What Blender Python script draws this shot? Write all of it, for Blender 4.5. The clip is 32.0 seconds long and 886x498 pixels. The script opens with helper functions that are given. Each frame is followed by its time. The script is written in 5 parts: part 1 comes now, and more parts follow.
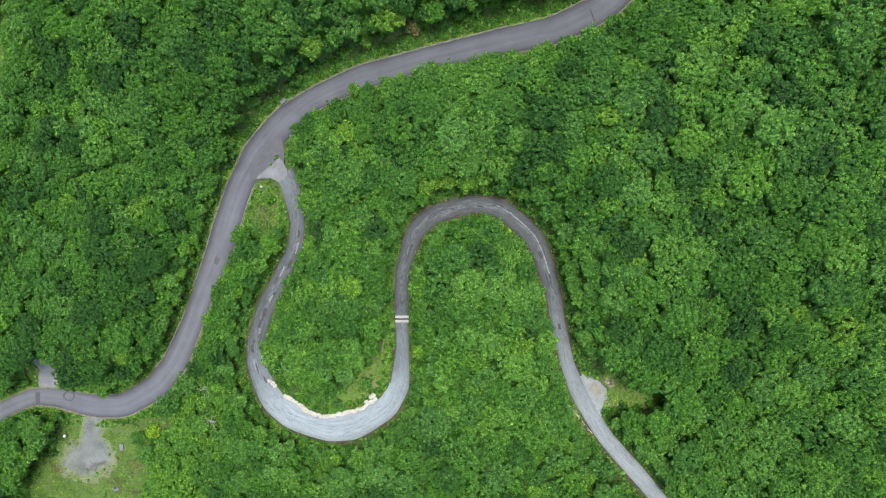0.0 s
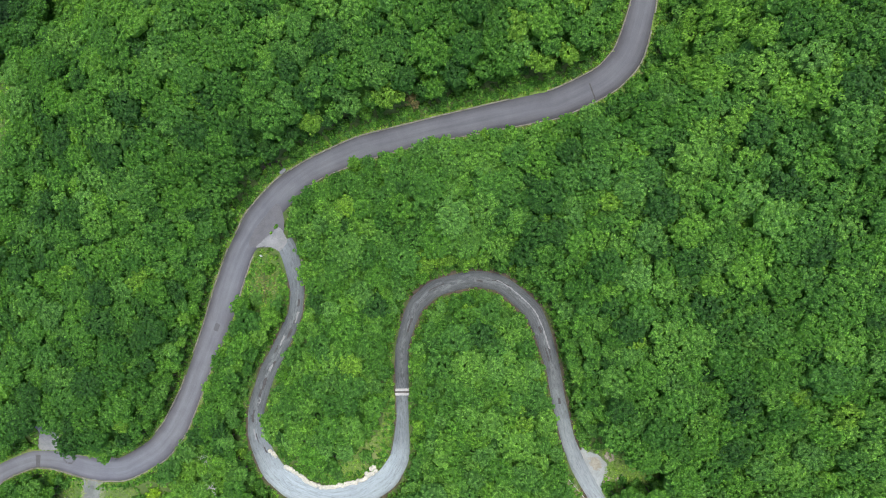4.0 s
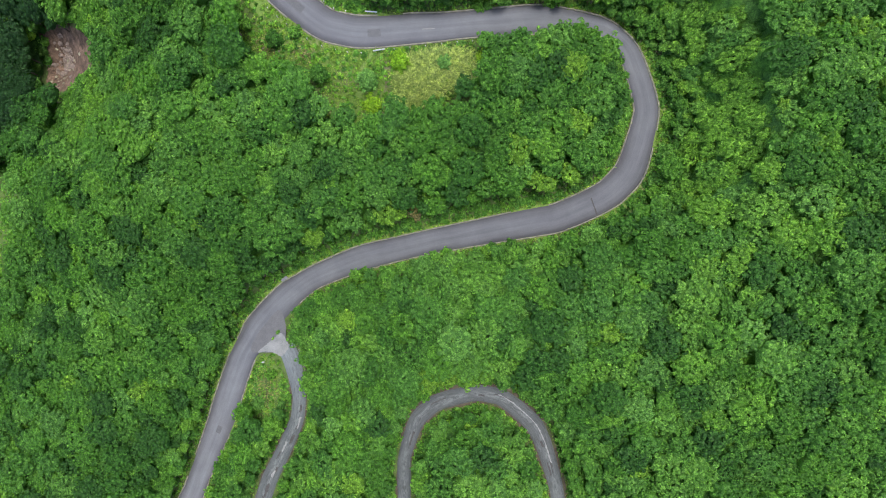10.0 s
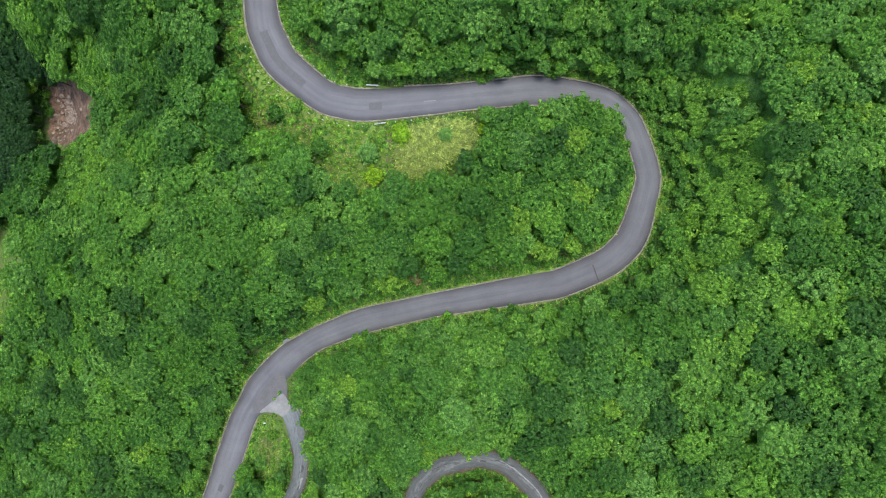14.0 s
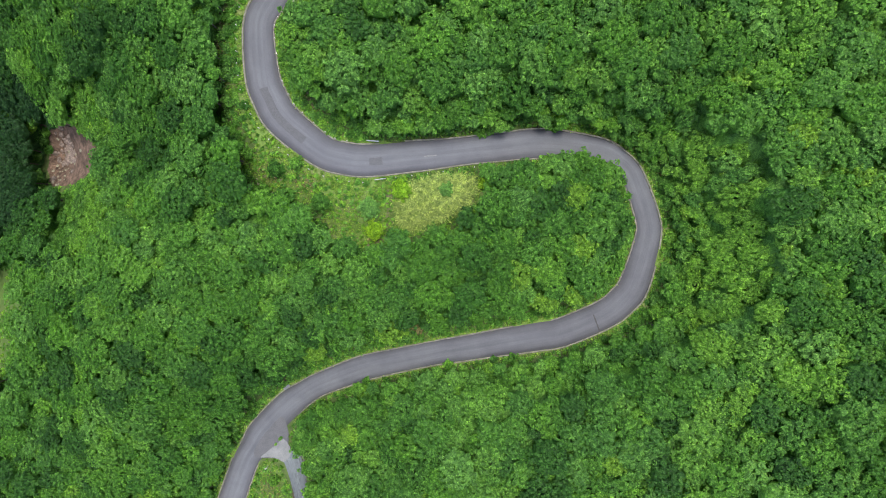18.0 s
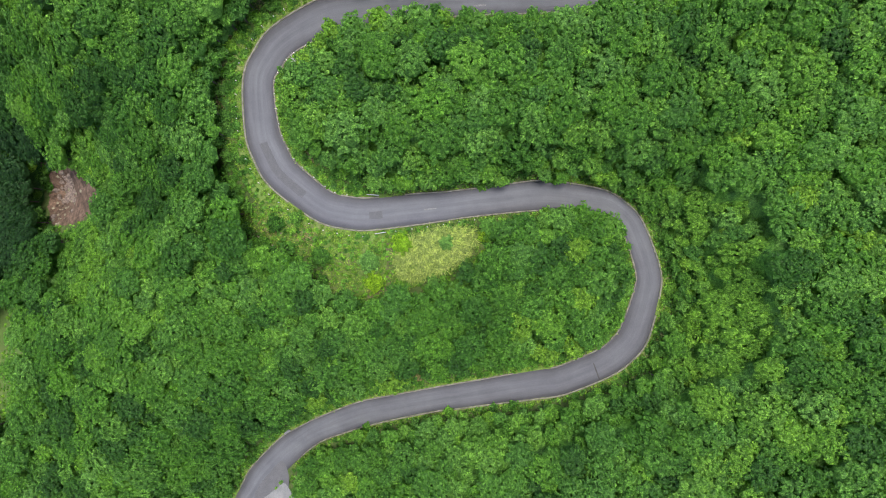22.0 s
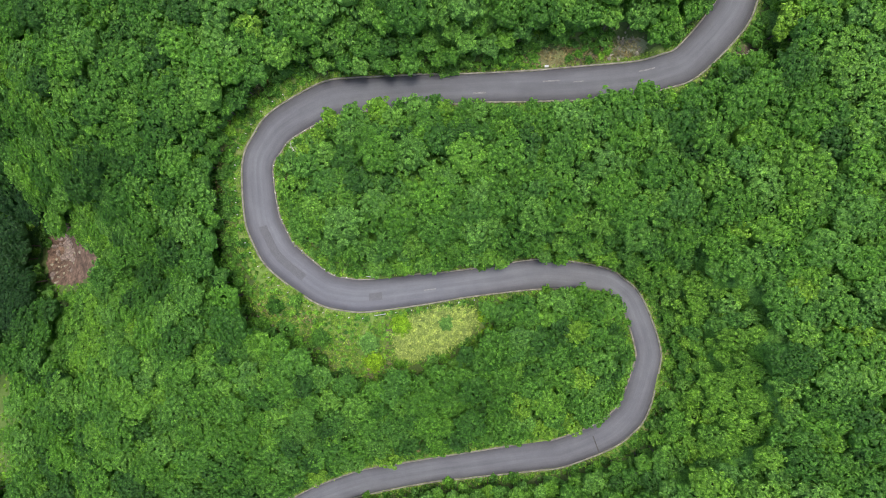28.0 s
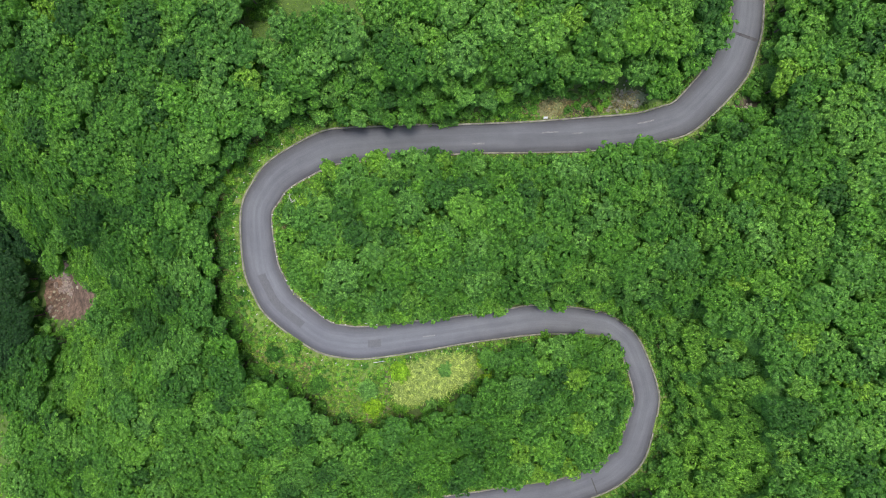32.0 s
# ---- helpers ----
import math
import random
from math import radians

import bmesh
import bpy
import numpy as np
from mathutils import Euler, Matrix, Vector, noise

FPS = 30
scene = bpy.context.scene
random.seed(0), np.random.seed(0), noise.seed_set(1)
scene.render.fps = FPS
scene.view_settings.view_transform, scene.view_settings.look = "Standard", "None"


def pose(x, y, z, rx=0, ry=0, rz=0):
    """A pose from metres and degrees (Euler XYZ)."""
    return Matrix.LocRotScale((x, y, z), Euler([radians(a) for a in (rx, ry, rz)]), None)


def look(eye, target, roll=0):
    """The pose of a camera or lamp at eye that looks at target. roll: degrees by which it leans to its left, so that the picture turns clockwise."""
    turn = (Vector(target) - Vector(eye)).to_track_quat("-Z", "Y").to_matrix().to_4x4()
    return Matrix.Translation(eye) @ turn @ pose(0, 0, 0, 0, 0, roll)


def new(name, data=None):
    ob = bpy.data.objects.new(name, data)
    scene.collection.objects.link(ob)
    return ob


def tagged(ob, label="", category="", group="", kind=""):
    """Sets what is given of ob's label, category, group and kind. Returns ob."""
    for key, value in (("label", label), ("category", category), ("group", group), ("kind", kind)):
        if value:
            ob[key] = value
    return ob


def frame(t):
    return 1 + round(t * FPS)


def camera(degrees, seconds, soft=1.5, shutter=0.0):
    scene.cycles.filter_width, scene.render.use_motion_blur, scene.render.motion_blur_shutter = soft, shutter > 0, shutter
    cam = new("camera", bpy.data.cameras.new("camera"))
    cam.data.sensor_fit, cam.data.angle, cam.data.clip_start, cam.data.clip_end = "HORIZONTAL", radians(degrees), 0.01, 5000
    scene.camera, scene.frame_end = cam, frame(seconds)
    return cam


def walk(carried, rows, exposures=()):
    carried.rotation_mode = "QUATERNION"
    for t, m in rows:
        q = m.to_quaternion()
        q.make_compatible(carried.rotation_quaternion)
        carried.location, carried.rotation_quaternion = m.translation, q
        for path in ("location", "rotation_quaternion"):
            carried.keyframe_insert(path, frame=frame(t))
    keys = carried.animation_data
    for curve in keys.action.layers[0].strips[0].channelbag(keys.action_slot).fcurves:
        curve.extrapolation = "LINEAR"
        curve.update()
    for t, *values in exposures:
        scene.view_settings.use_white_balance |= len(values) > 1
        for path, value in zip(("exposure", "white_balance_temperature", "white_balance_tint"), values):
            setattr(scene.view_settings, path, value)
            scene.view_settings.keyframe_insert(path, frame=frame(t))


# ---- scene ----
cam = camera(71.0, 32.0, 1.0)
METRES, EYE, TILT, LEAN, TURN = 88.0, 140.0, -90.0, 0.0, 0.0
ROWS = [
    (0.0, 0.0, 0.0, 0.0, -0.0, 0.0, 0.0),
    (0.5, -0.0003, -0.0001, 0.0203, -0.02, -0.04, 0.0),
    (1.0, -0.0004, -0.0001, 0.0401, -0.02, -0.07, 0.02),
    (1.5, -0.0006, -0.0001, 0.0598, -0.03, -0.09, 0.03),
    (2.0, -0.0009, -0.0002, 0.0801, -0.05, -0.14, 0.04),
    (2.5, -0.0014, -0.0003, 0.0993, -0.07, -0.14, 0.05),
    (3.0, -0.0013, -0.0004, 0.1185, -0.07, -0.14, 0.07),
    (3.5, -0.0015, -0.0004, 0.1386, -0.08, -0.18, 0.09),
    (5.5, -0.0028, -0.0007, 0.2157, -0.12, -0.22, 0.13),
    (6.0, -0.0035, -0.0005, 0.2354, -0.15, -0.24, 0.15),
    (6.5, -0.0028, -0.0002, 0.2552, -0.11, -0.26, 0.16),
    (7.0, -0.0029, -0.0, 0.2756, -0.11, -0.28, 0.16),
    (7.5, -0.0028, 0.0, 0.2963, -0.1, -0.3, 0.17),
    (8.0, -0.0029, 0.0, 0.3168, -0.09, -0.32, 0.17),
    (8.5, -0.0028, -0.0, 0.3376, -0.07, -0.34, 0.18),
    (9.0, -0.0037, 0.0001, 0.3581, -0.08, -0.36, 0.19),
    (9.5, -0.0037, 0.0002, 0.3782, -0.06, -0.36, 0.2),
    (10.0, -0.0026, 0.0003, 0.3983, 0.0, -0.38, 0.22),
    (10.5, -0.0029, 0.0003, 0.4186, -0.0, -0.43, 0.22),
    (11.0, -0.0024, 0.0004, 0.4383, 0.03, -0.45, 0.24),
    (11.5, -0.0029, 0.0004, 0.4568, 0.02, -0.45, 0.24),
    (12.0, -0.0022, 0.0005, 0.4745, 0.06, -0.46, 0.25),
    (12.5, -0.0029, 0.0006, 0.4911, 0.05, -0.47, 0.24),
    (13.0, -0.0033, 0.0009, 0.5077, 0.04, -0.52, 0.23),
    (13.5, -0.0026, 0.0014, 0.5219, 0.09, -0.48, 0.24),
    (14.0, -0.0023, 0.002, 0.5368, 0.12, -0.49, 0.24),
    (14.5, -0.0033, 0.0021, 0.5533, 0.08, -0.61, 0.26),
    (16.5, -0.0037, 0.0031, 0.6101, 0.09, -0.78, 0.31),
    (17.0, -0.0032, 0.0034, 0.6236, 0.11, -0.86, 0.32),
    (17.5, -0.0031, 0.0037, 0.6354, 0.11, -0.85, 0.33),
    (18.0, -0.0029, 0.0042, 0.6481, 0.13, -0.89, 0.34),
    (18.5, -0.0029, 0.0046, 0.6586, 0.12, -0.85, 0.34),
    (19.0, -0.0027, 0.0048, 0.6705, 0.12, -0.88, 0.34),
    (19.5, -0.0027, 0.005, 0.6831, 0.11, -0.93, 0.35),
    (20.0, -0.0028, 0.0051, 0.6967, 0.11, -1.0, 0.37),
    (20.5, -0.0027, 0.0053, 0.7094, 0.1, -0.99, 0.36),
    (21.0, -0.0028, 0.0053, 0.7233, 0.1, -1.02, 0.37),
    (21.5, -0.0014, 0.0053, 0.7382, 0.17, -1.09, 0.38),
    (22.0, -0.0019, 0.0055, 0.7511, 0.15, -1.06, 0.38),
    (22.5, -0.002, 0.0056, 0.7646, 0.13, -1.09, 0.39),
    (23.0, -0.0023, 0.0056, 0.7785, 0.12, -1.14, 0.4),
    (23.5, -0.004, 0.0054, 0.7901, 0.02, -1.08, 0.38),
    (24.0, -0.0022, 0.0053, 0.803, 0.08, -1.08, 0.39),
    (24.5, -0.001, 0.0053, 0.8189, 0.14, -1.24, 0.42),
    (25.0, -0.0015, 0.0054, 0.8308, 0.12, -1.19, 0.42),
    (25.5, -0.0024, 0.0055, 0.846, 0.07, -1.31, 0.43),
    (27.5, -0.0026, 0.0078, 0.8962, 0.05, -1.3, 0.46),
    (28.0, -0.0031, 0.0086, 0.9084, 0.01, -1.37, 0.46),
    (28.5, -0.0027, 0.0095, 0.9193, 0.02, -1.35, 0.46),
    (29.0, -0.0033, 0.0101, 0.9315, -0.03, -1.38, 0.47),
    (29.5, -0.0046, 0.0105, 0.9417, -0.11, -1.34, 0.47),
    (30.0, -0.0035, 0.0107, 0.9547, -0.07, -1.43, 0.49),
    (30.5, -0.0041, 0.0108, 0.9661, -0.13, -1.46, 0.49),
    (31.0, -0.0039, 0.0108, 0.9767, -0.14, -1.46, 0.49),
    (31.5, -0.0037, 0.0107, 0.9869, -0.16, -1.46, 0.47),
    (32.0, -0.0045, 0.0105, 0.999, -0.21, -1.54, 0.47),
]
walk(cam, [(t, pose(0, 0, EYE, TILT, LEAN, TURN) @ pose(METRES * x, METRES * y, METRES * z, 90 + pitch, roll, yaw)) for t, x, y, z, yaw, pitch, roll in ROWS],
     [(0.0, 1.2, 6500, 10), (4.0, 1.22, 6500, 10), (9.0, 1.28, 6500, 10), (15.0, 1.29, 6500, 10), (25.0, 1.29, 6740, 12), (30.0, 1.28, 6720, 12), (32.0, 1.27, 6560, 10.5)])

# ---- daylight: a bright overcast sky ----
world = bpy.data.worlds.new("overcast_sky")
scene.world = world
world.use_nodes = True
sky = world.node_tree.nodes.new("ShaderNodeTexSky")
sky.sky_type, sky.sun_disc = "NISHITA", False
sky.sun_elevation, sky.sun_rotation = radians(80), radians(20)
sky.dust_density, sky.air_density = 3.0, 1.0
world.node_tree.links.new(sky.outputs[0], world.node_tree.nodes["Background"].inputs[0])
world.node_tree.nodes["Background"].inputs[1].default_value = 0.15
sun = new("sun", bpy.data.lights.new("sun", "SUN"))
sun.data.energy, sun.data.angle, sun.data.color = 1.5, radians(18), (1.0, 0.97, 0.92)
sun.matrix_world = look((8, 24, 160), (0, 0, 0))


# ---- materials ----
def material(name):
    m = bpy.data.materials.new(name)
    m.use_nodes = True
    return m, m.node_tree.nodes, m.node_tree.links, m.node_tree.nodes["Principled BSDF"]


def ramp(nodes, links, value, stops):
    r = nodes.new("ShaderNodeValToRGB")
    while len(r.color_ramp.elements) < len(stops):
        r.color_ramp.elements.new(0.5)
    for e, (p, c) in zip(r.color_ramp.elements, stops):
        e.position, e.color = p, (*c, 1)
    links.new(value, r.inputs[0])
    return r.outputs[0]


def noise_out(nodes, links, scale, detail=4.0, rough=0.6, coord=None, stretch=None):
    n = nodes.new("ShaderNodeTexNoise")
    n.inputs["Scale"].default_value, n.inputs["Detail"].default_value, n.inputs["Roughness"].default_value = scale, detail, rough
    if coord is None:
        coord = nodes.new("ShaderNodeNewGeometry").outputs["Position"]
    if stretch:
        mp = nodes.new("ShaderNodeMapping")
        mp.inputs["Scale"].default_value = stretch
        links.new(coord, mp.inputs[0])
        coord = mp.outputs[0]
    links.new(coord, n.inputs["Vector"])
    return n.outputs[0]


def mixed(nodes, links, a, b, fac, mode="MIX"):
    x = nodes.new("ShaderNodeMix")
    x.data_type, x.blend_type = "RGBA", mode
    for sock, v in ((x.inputs[0], fac), (x.inputs[6], a), (x.inputs[7], b)):
        if isinstance(v, (float, int)):
            sock.default_value = v
        elif isinstance(v, tuple):
            sock.default_value = (*v, 1)
        else:
            links.new(v, sock)
    return x.outputs[2]


def bumped(nodes, links, bsdf, height, strength=0.4, distance=0.05):
    b = nodes.new("ShaderNodeBump")
    b.inputs["Strength"].default_value, b.inputs["Distance"].default_value = strength, distance
    links.new(height, b.inputs["Height"])
    links.new(b.outputs[0], bsdf.inputs["Normal"])


def mottled(name, dark, light, scale=3.0, fine=25.0, rough=0.9, bump=0.4, third=None):
    """A weathered surface: two tones at a broad scale, speckled at a fine one."""
    m, n, l, p = material(name)
    broad = noise_out(n, l, scale, 5)
    grain = noise_out(n, l, fine, 3)
    col = ramp(n, l, broad, [(0.32, dark), (0.68, light)])
    if third:
        col = mixed(n, l, col, third, ramp(n, l, noise_out(n, l, scale * 0.37, 3), [(0.48, (0, 0, 0)), (0.78, (1, 1, 1))]))
    col = mixed(n, l, col, ramp(n, l, grain, [(0.3, (0.62, 0.62, 0.62)), (0.7, (1.25, 1.25, 1.25))]), 1.0, "MULTIPLY")
    l.new(col, p.inputs["Base Color"])
    p.inputs["Roughness"].default_value = rough
    p.inputs["Specular IOR Level"].default_value = 0.25
    bumped(n, l, p, grain, bump)
    return m


def leafy(name, tones, own_tint=False, rough=0.5):
    """Leaves: a tone for each tree, a lighter or darker shade for each leaf, painted shade in the gaps between blades,
    light let through.
    """
    m, n, l, p = material(name)
    if own_tint:
        a = n.new("ShaderNodeAttribute")
        a.attribute_name = "tint"
        tint = a.outputs["Fac"]
    else:
        tint = n.new("ShaderNodeObjectInfo").outputs["Random"]
    col = ramp(n, l, tint, tones)
    leaf = n.new("ShaderNodeNewGeometry").outputs["Random Per Island"]
    col = mixed(n, l, col, ramp(n, l, leaf, [(0.0, (0.62, 0.65, 0.64)), (0.5, (1.0, 1.0, 1.0)), (1.0, (1.5, 1.42, 1.32))]), 1.0, "MULTIPLY")
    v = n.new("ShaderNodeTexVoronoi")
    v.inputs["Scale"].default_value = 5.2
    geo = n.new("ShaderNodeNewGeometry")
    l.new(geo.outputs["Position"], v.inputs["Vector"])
    blade = n.new("ShaderNodeSeparateColor")
    l.new(v.outputs["Color"], blade.inputs[0])
    col = mixed(n, l, col, ramp(n, l, blade.outputs[0], [(0.0, (0.74, 0.77, 0.76)), (0.5, (1.0, 1.0, 1.0)), (1.0, (1.3, 1.25, 1.2))]), 1.0, "MULTIPLY")
    # colour darkens towards each blade's rim, painting the shaded gaps between leaves
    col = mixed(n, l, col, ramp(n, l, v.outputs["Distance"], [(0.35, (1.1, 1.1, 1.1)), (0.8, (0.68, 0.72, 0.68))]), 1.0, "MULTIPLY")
    col = mixed(n, l, col, ramp(n, l, noise_out(n, l, 1.1, 3), [(0.34, (0.66, 0.7, 0.71)), (0.5, (1.0, 1.0, 1.0)), (0.66, (1.42, 1.34, 1.26))]), 1.0, "MULTIPLY")
    tip = n.new("ShaderNodeVectorMath")
    tip.operation = "MULTIPLY_ADD"
    tip.inputs[1].default_value, tip.inputs[2].default_value = (0.6, 0.6, 0.6), (-0.3, -0.3, -0.2)
    l.new(v.outputs["Color"], tip.inputs[0])
    lean = n.new("ShaderNodeVectorMath")
    l.new(tip.outputs[0], lean.inputs[0])
    l.new(geo.outputs["Normal"], lean.inputs[1])
    unit = n.new("ShaderNodeVectorMath")
    unit.operation = "NORMALIZE"
    l.new(lean.outputs[0], unit.inputs[0])
    l.new(unit.outputs[0], p.inputs["Normal"])
    l.new(col, p.inputs["Base Color"])
    p.inputs["Roughness"].default_value = rough
    p.inputs["Specular IOR Level"].default_value = 0.16
    t = n.new("ShaderNodeBsdfTranslucent")
    l.new(mixed(n, l, col, (1.3, 1.4, 0.6), 1.0, "MULTIPLY"), t.inputs[0])
    mix = n.new("ShaderNodeMixShader")
    mix.inputs[0].default_value = 0.42
    l.new(p.outputs[0], mix.inputs[1])
    l.new(t.outputs[0], mix.inputs[2])
    l.new(mix.outputs[0], n["Material Output"].inputs[0])
    return m


def paved(name, stops, length, streak, patch=None, crack=0.0, grain=60.0, wear=None):
    """Road surface: tone along the way by stops (metres), wheel tracks along it, stains, cracks and grain. UV is metres across and along."""
    m, n, l, p = material(name)
    uv = n.new("ShaderNodeUVMap").outputs[0]
    sep = n.new("ShaderNodeSeparateXYZ")
    l.new(uv, sep.inputs[0])
    along = n.new("ShaderNodeMath")
    along.operation = "DIVIDE"
    along.inputs[1].default_value = length
    l.new(sep.outputs[1], along.inputs[0])
    wob = n.new("ShaderNodeMath")
    wob.operation = "MULTIPLY_ADD"
    wob.inputs[1].default_value, wob.inputs[2].default_value = 8.0 / length, -4.0 / length
    l.new(noise_out(n, l, 0.5, 4), wob.inputs[0])
    add = n.new("ShaderNodeMath")
    l.new(along.outputs[0], add.inputs[0])
    l.new(wob.outputs[0], add.inputs[1])
    col = ramp(n, l, add.outputs[0], [(s / length, c) for s, c in stops])
    lanes = noise_out(n, l, 1.0, 4, 0.65, uv, (1.6, 0.06, 1))
    col = mixed(n, l, col, ramp(n, l, lanes, [(0.35, (1 - streak, 1 - streak, 1 - streak)), (0.65, (1 + streak, 1 + streak, 1 + streak))]), 1.0, "MULTIPLY")
    if wear:
        aside = n.new("ShaderNodeMath")
        aside.operation = "ABSOLUTE"
        l.new(sep.outputs[0], aside.inputs[0])
        reach = n.new("ShaderNodeMath")
        reach.operation = "MULTIPLY"
        reach.inputs[1].default_value = 0.28
        l.new(aside.outputs[0], reach.inputs[0])
        ragged = n.new("ShaderNodeMath")
        ragged.operation = "MULTIPLY_ADD"
        ragged.inputs[1].default_value = 0.4
        l.new(noise_out(n, l, 1.0, 4, 0.6, uv, (0.5, 0.09, 1)), ragged.inputs[0])
        l.new(reach.outputs[0], ragged.inputs[2])
        col = mixed(n, l, col, ramp(n, l, ragged.outputs[0], wear), 1.0, "MULTIPLY")
    broad = noise_out(n, l, 0.22, 4)
    col = mixed(n, l, col, ramp(n, l, broad, [(0.35, (0.88, 0.87, 0.88)), (0.7, (1.08, 1.08, 1.07))]), 1.0, "MULTIPLY")
    fine = noise_out(n, l, grain, 3)
    col = mixed(n, l, col, ramp(n, l, fine, [(0.3, (0.8, 0.8, 0.8)), (0.7, (1.15, 1.15, 1.15))]), 1.0, "MULTIPLY")
    if patch:
        spots = noise_out(n, l, 1.0, 5, 0.7, uv, (1.1, 0.28, 1))
        col = mixed(n, l, col, patch, ramp(n, l, spots, [(0.55, (0, 0, 0)), (0.66, (0.3, 0.3, 0.3))]), "LIGHTEN")
    if crack:
        mid = n.new("ShaderNodeMath")
        mid.operation = "ABSOLUTE"
        l.new(sep.outputs[0], mid.inputs[0])
        belt = ramp(n, l, mid.outputs[0], [(0.25, (1, 1, 1)), (0.62, (0, 0, 0))])
        flecks = ramp(n, l, noise_out(n, l, 1.0, 5, 0.75, uv, (1.9, 0.62, 1)), [(0.45, (0, 0, 0)), (0.56, (0.34, 0.34, 0.34))])
        col = mixed(n, l, col, patch, mixed(n, l, belt, flecks, 1.0, "MULTIPLY"), "LIGHTEN")
        for wide, long, deep in ((1.5, 0.12, 0.34), (3.2, 0.4, 0.24)):
            seams = noise_out(n, l, 1.0, 4, 0.6, uv, (wide, long, 1))
            col = mixed(n, l, col, ramp(n, l, seams, [(0.46, (1, 1, 1)), (0.485, (1 - deep,) * 3), (0.51, (1, 1, 1))]), 1.0, "MULTIPLY")
        v = n.new("ShaderNodeTexVoronoi")
        v.feature = "DISTANCE_TO_EDGE"
        v.inputs["Scale"].default_value = 0.9
        l.new(n.new("ShaderNodeNewGeometry").outputs["Position"], v.inputs["Vector"])
        line = ramp(n, l, v.outputs["Distance"], [(0.0, (1 - crack, 1 - crack, 1 - crack)), (0.03, (1, 1, 1))])
        col = mixed(n, l, col, line, 1.0, "MULTIPLY")
    l.new(col, p.inputs["Base Color"])
    p.inputs["Roughness"].default_value = 0.82
    p.inputs["Specular IOR Level"].default_value = 0.3
    bumped(n, l, p, fine, 0.35, 0.01)
    return m


# the stop at 0.0 is the dim tone of crowns shaded by the ravine
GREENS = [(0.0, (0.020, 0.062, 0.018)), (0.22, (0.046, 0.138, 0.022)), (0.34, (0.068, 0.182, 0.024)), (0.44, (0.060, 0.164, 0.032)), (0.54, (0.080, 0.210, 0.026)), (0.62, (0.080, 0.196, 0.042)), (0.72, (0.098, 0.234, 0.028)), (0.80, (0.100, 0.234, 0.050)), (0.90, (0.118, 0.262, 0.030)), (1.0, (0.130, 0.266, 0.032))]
LIMES = [(0.0, (0.108, 0.242, 0.030)), (1.0, (0.130, 0.264, 0.034))]
leaf_bright = leafy("bright_shrub_leaves", [(0.0, (0.17, 0.33, 0.022)), (1.0, (0.21, 0.36, 0.026))])
leaf_pale = leafy("pale_shrub_leaves", [(0.0, (0.122, 0.27, 0.062)), (1.0, (0.135, 0.285, 0.068))])
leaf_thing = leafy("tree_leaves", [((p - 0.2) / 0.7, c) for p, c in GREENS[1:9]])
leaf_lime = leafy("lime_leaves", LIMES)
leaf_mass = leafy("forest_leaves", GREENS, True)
grass_mat = leafy("grass_blades", [(0.0, (0.135, 0.25, 0.04)), (0.6, (0.19, 0.30, 0.055)), (1.0, (0.27, 0.32, 0.11))], True, 0.6)
bark = mottled("bark", (0.06, 0.05, 0.04), (0.14, 0.12, 0.1), 6, 40)
soil = mottled("forest_floor", (0.045, 0.075, 0.020), (0.085, 0.13, 0.034), 0.8, 9, 0.95, 0.6)
turf = mottled("rough_turf", (0.088, 0.158, 0.030), (0.138, 0.212, 0.048), 0.5, 9, 0.95, 0.8, (0.158, 0.168, 0.072))
bank = mottled("bare_bank", (0.045, 0.037, 0.026), (0.095, 0.077, 0.056), 1.2, 10, 0.95, 0.8, (0.059, 0.092, 0.025))
gravel = mottled("pale_gravel", (0.188, 0.207, 0.204), (0.275, 0.302, 0.296), 0.7, 18, 0.95, 0.5, (0.215, 0.222, 0.208))
concrete = mottled("kerb_concrete", (0.105, 0.102, 0.078), (0.235, 0.228, 0.185), 1.5, 20, 0.9, 0.3)
asphalt = paved("worn_asphalt", [(0, (0.114, 0.121, 0.134)), (75, (0.110, 0.117, 0.129)), (98, (0.094, 0.101, 0.111)), (150, (0.084, 0.089, 0.099)), (260, (0.098, 0.104, 0.114)), (300, (0.078, 0.083, 0.091)), (371, (0.082, 0.087, 0.094))], 371.0, 0.09, wear=[(0.16, (1.0, 1.0, 1.01)), (0.36, (1.14, 1.14, 1.15)), (0.56, (1.02, 1.01, 1.02)), (0.84, (0.74, 0.71, 0.72))])
old_lane = paved("cracked_lane", [(0, (0.128, 0.147, 0.158)), (8, (0.092, 0.107, 0.114)), (34, (0.074, 0.085, 0.089)), (43, (0.157, 0.185, 0.196)), (50, (0.264, 0.315, 0.334)), (74, (0.254, 0.303, 0.319)), (81, (0.143, 0.169, 0.179)), (88, (0.116, 0.134, 0.141)), (91, (0.069, 0.078, 0.082)), (140, (0.075, 0.084, 0.088)), (150, (0.135, 0.157, 0.162)), (164, (0.207, 0.239, 0.247)), (195, (0.240, 0.276, 0.282))], 195.0, 0.08, (0.209, 0.234, 0.238), 0.12)
junction_tar = mottled("junction_tar", (0.088, 0.090, 0.095), (0.105, 0.107, 0.113), 0.8, 50, 0.85, 0.3)
lot_gravel = mottled("lot_gravel", (0.105, 0.117, 0.106), (0.19, 0.205, 0.186), 0.3, 7, 0.95, 0.8)
straw = mottled("reed_base", (0.20, 0.27, 0.08), (0.33, 0.39, 0.15), 1.2, 14, 0.95, 0.5)
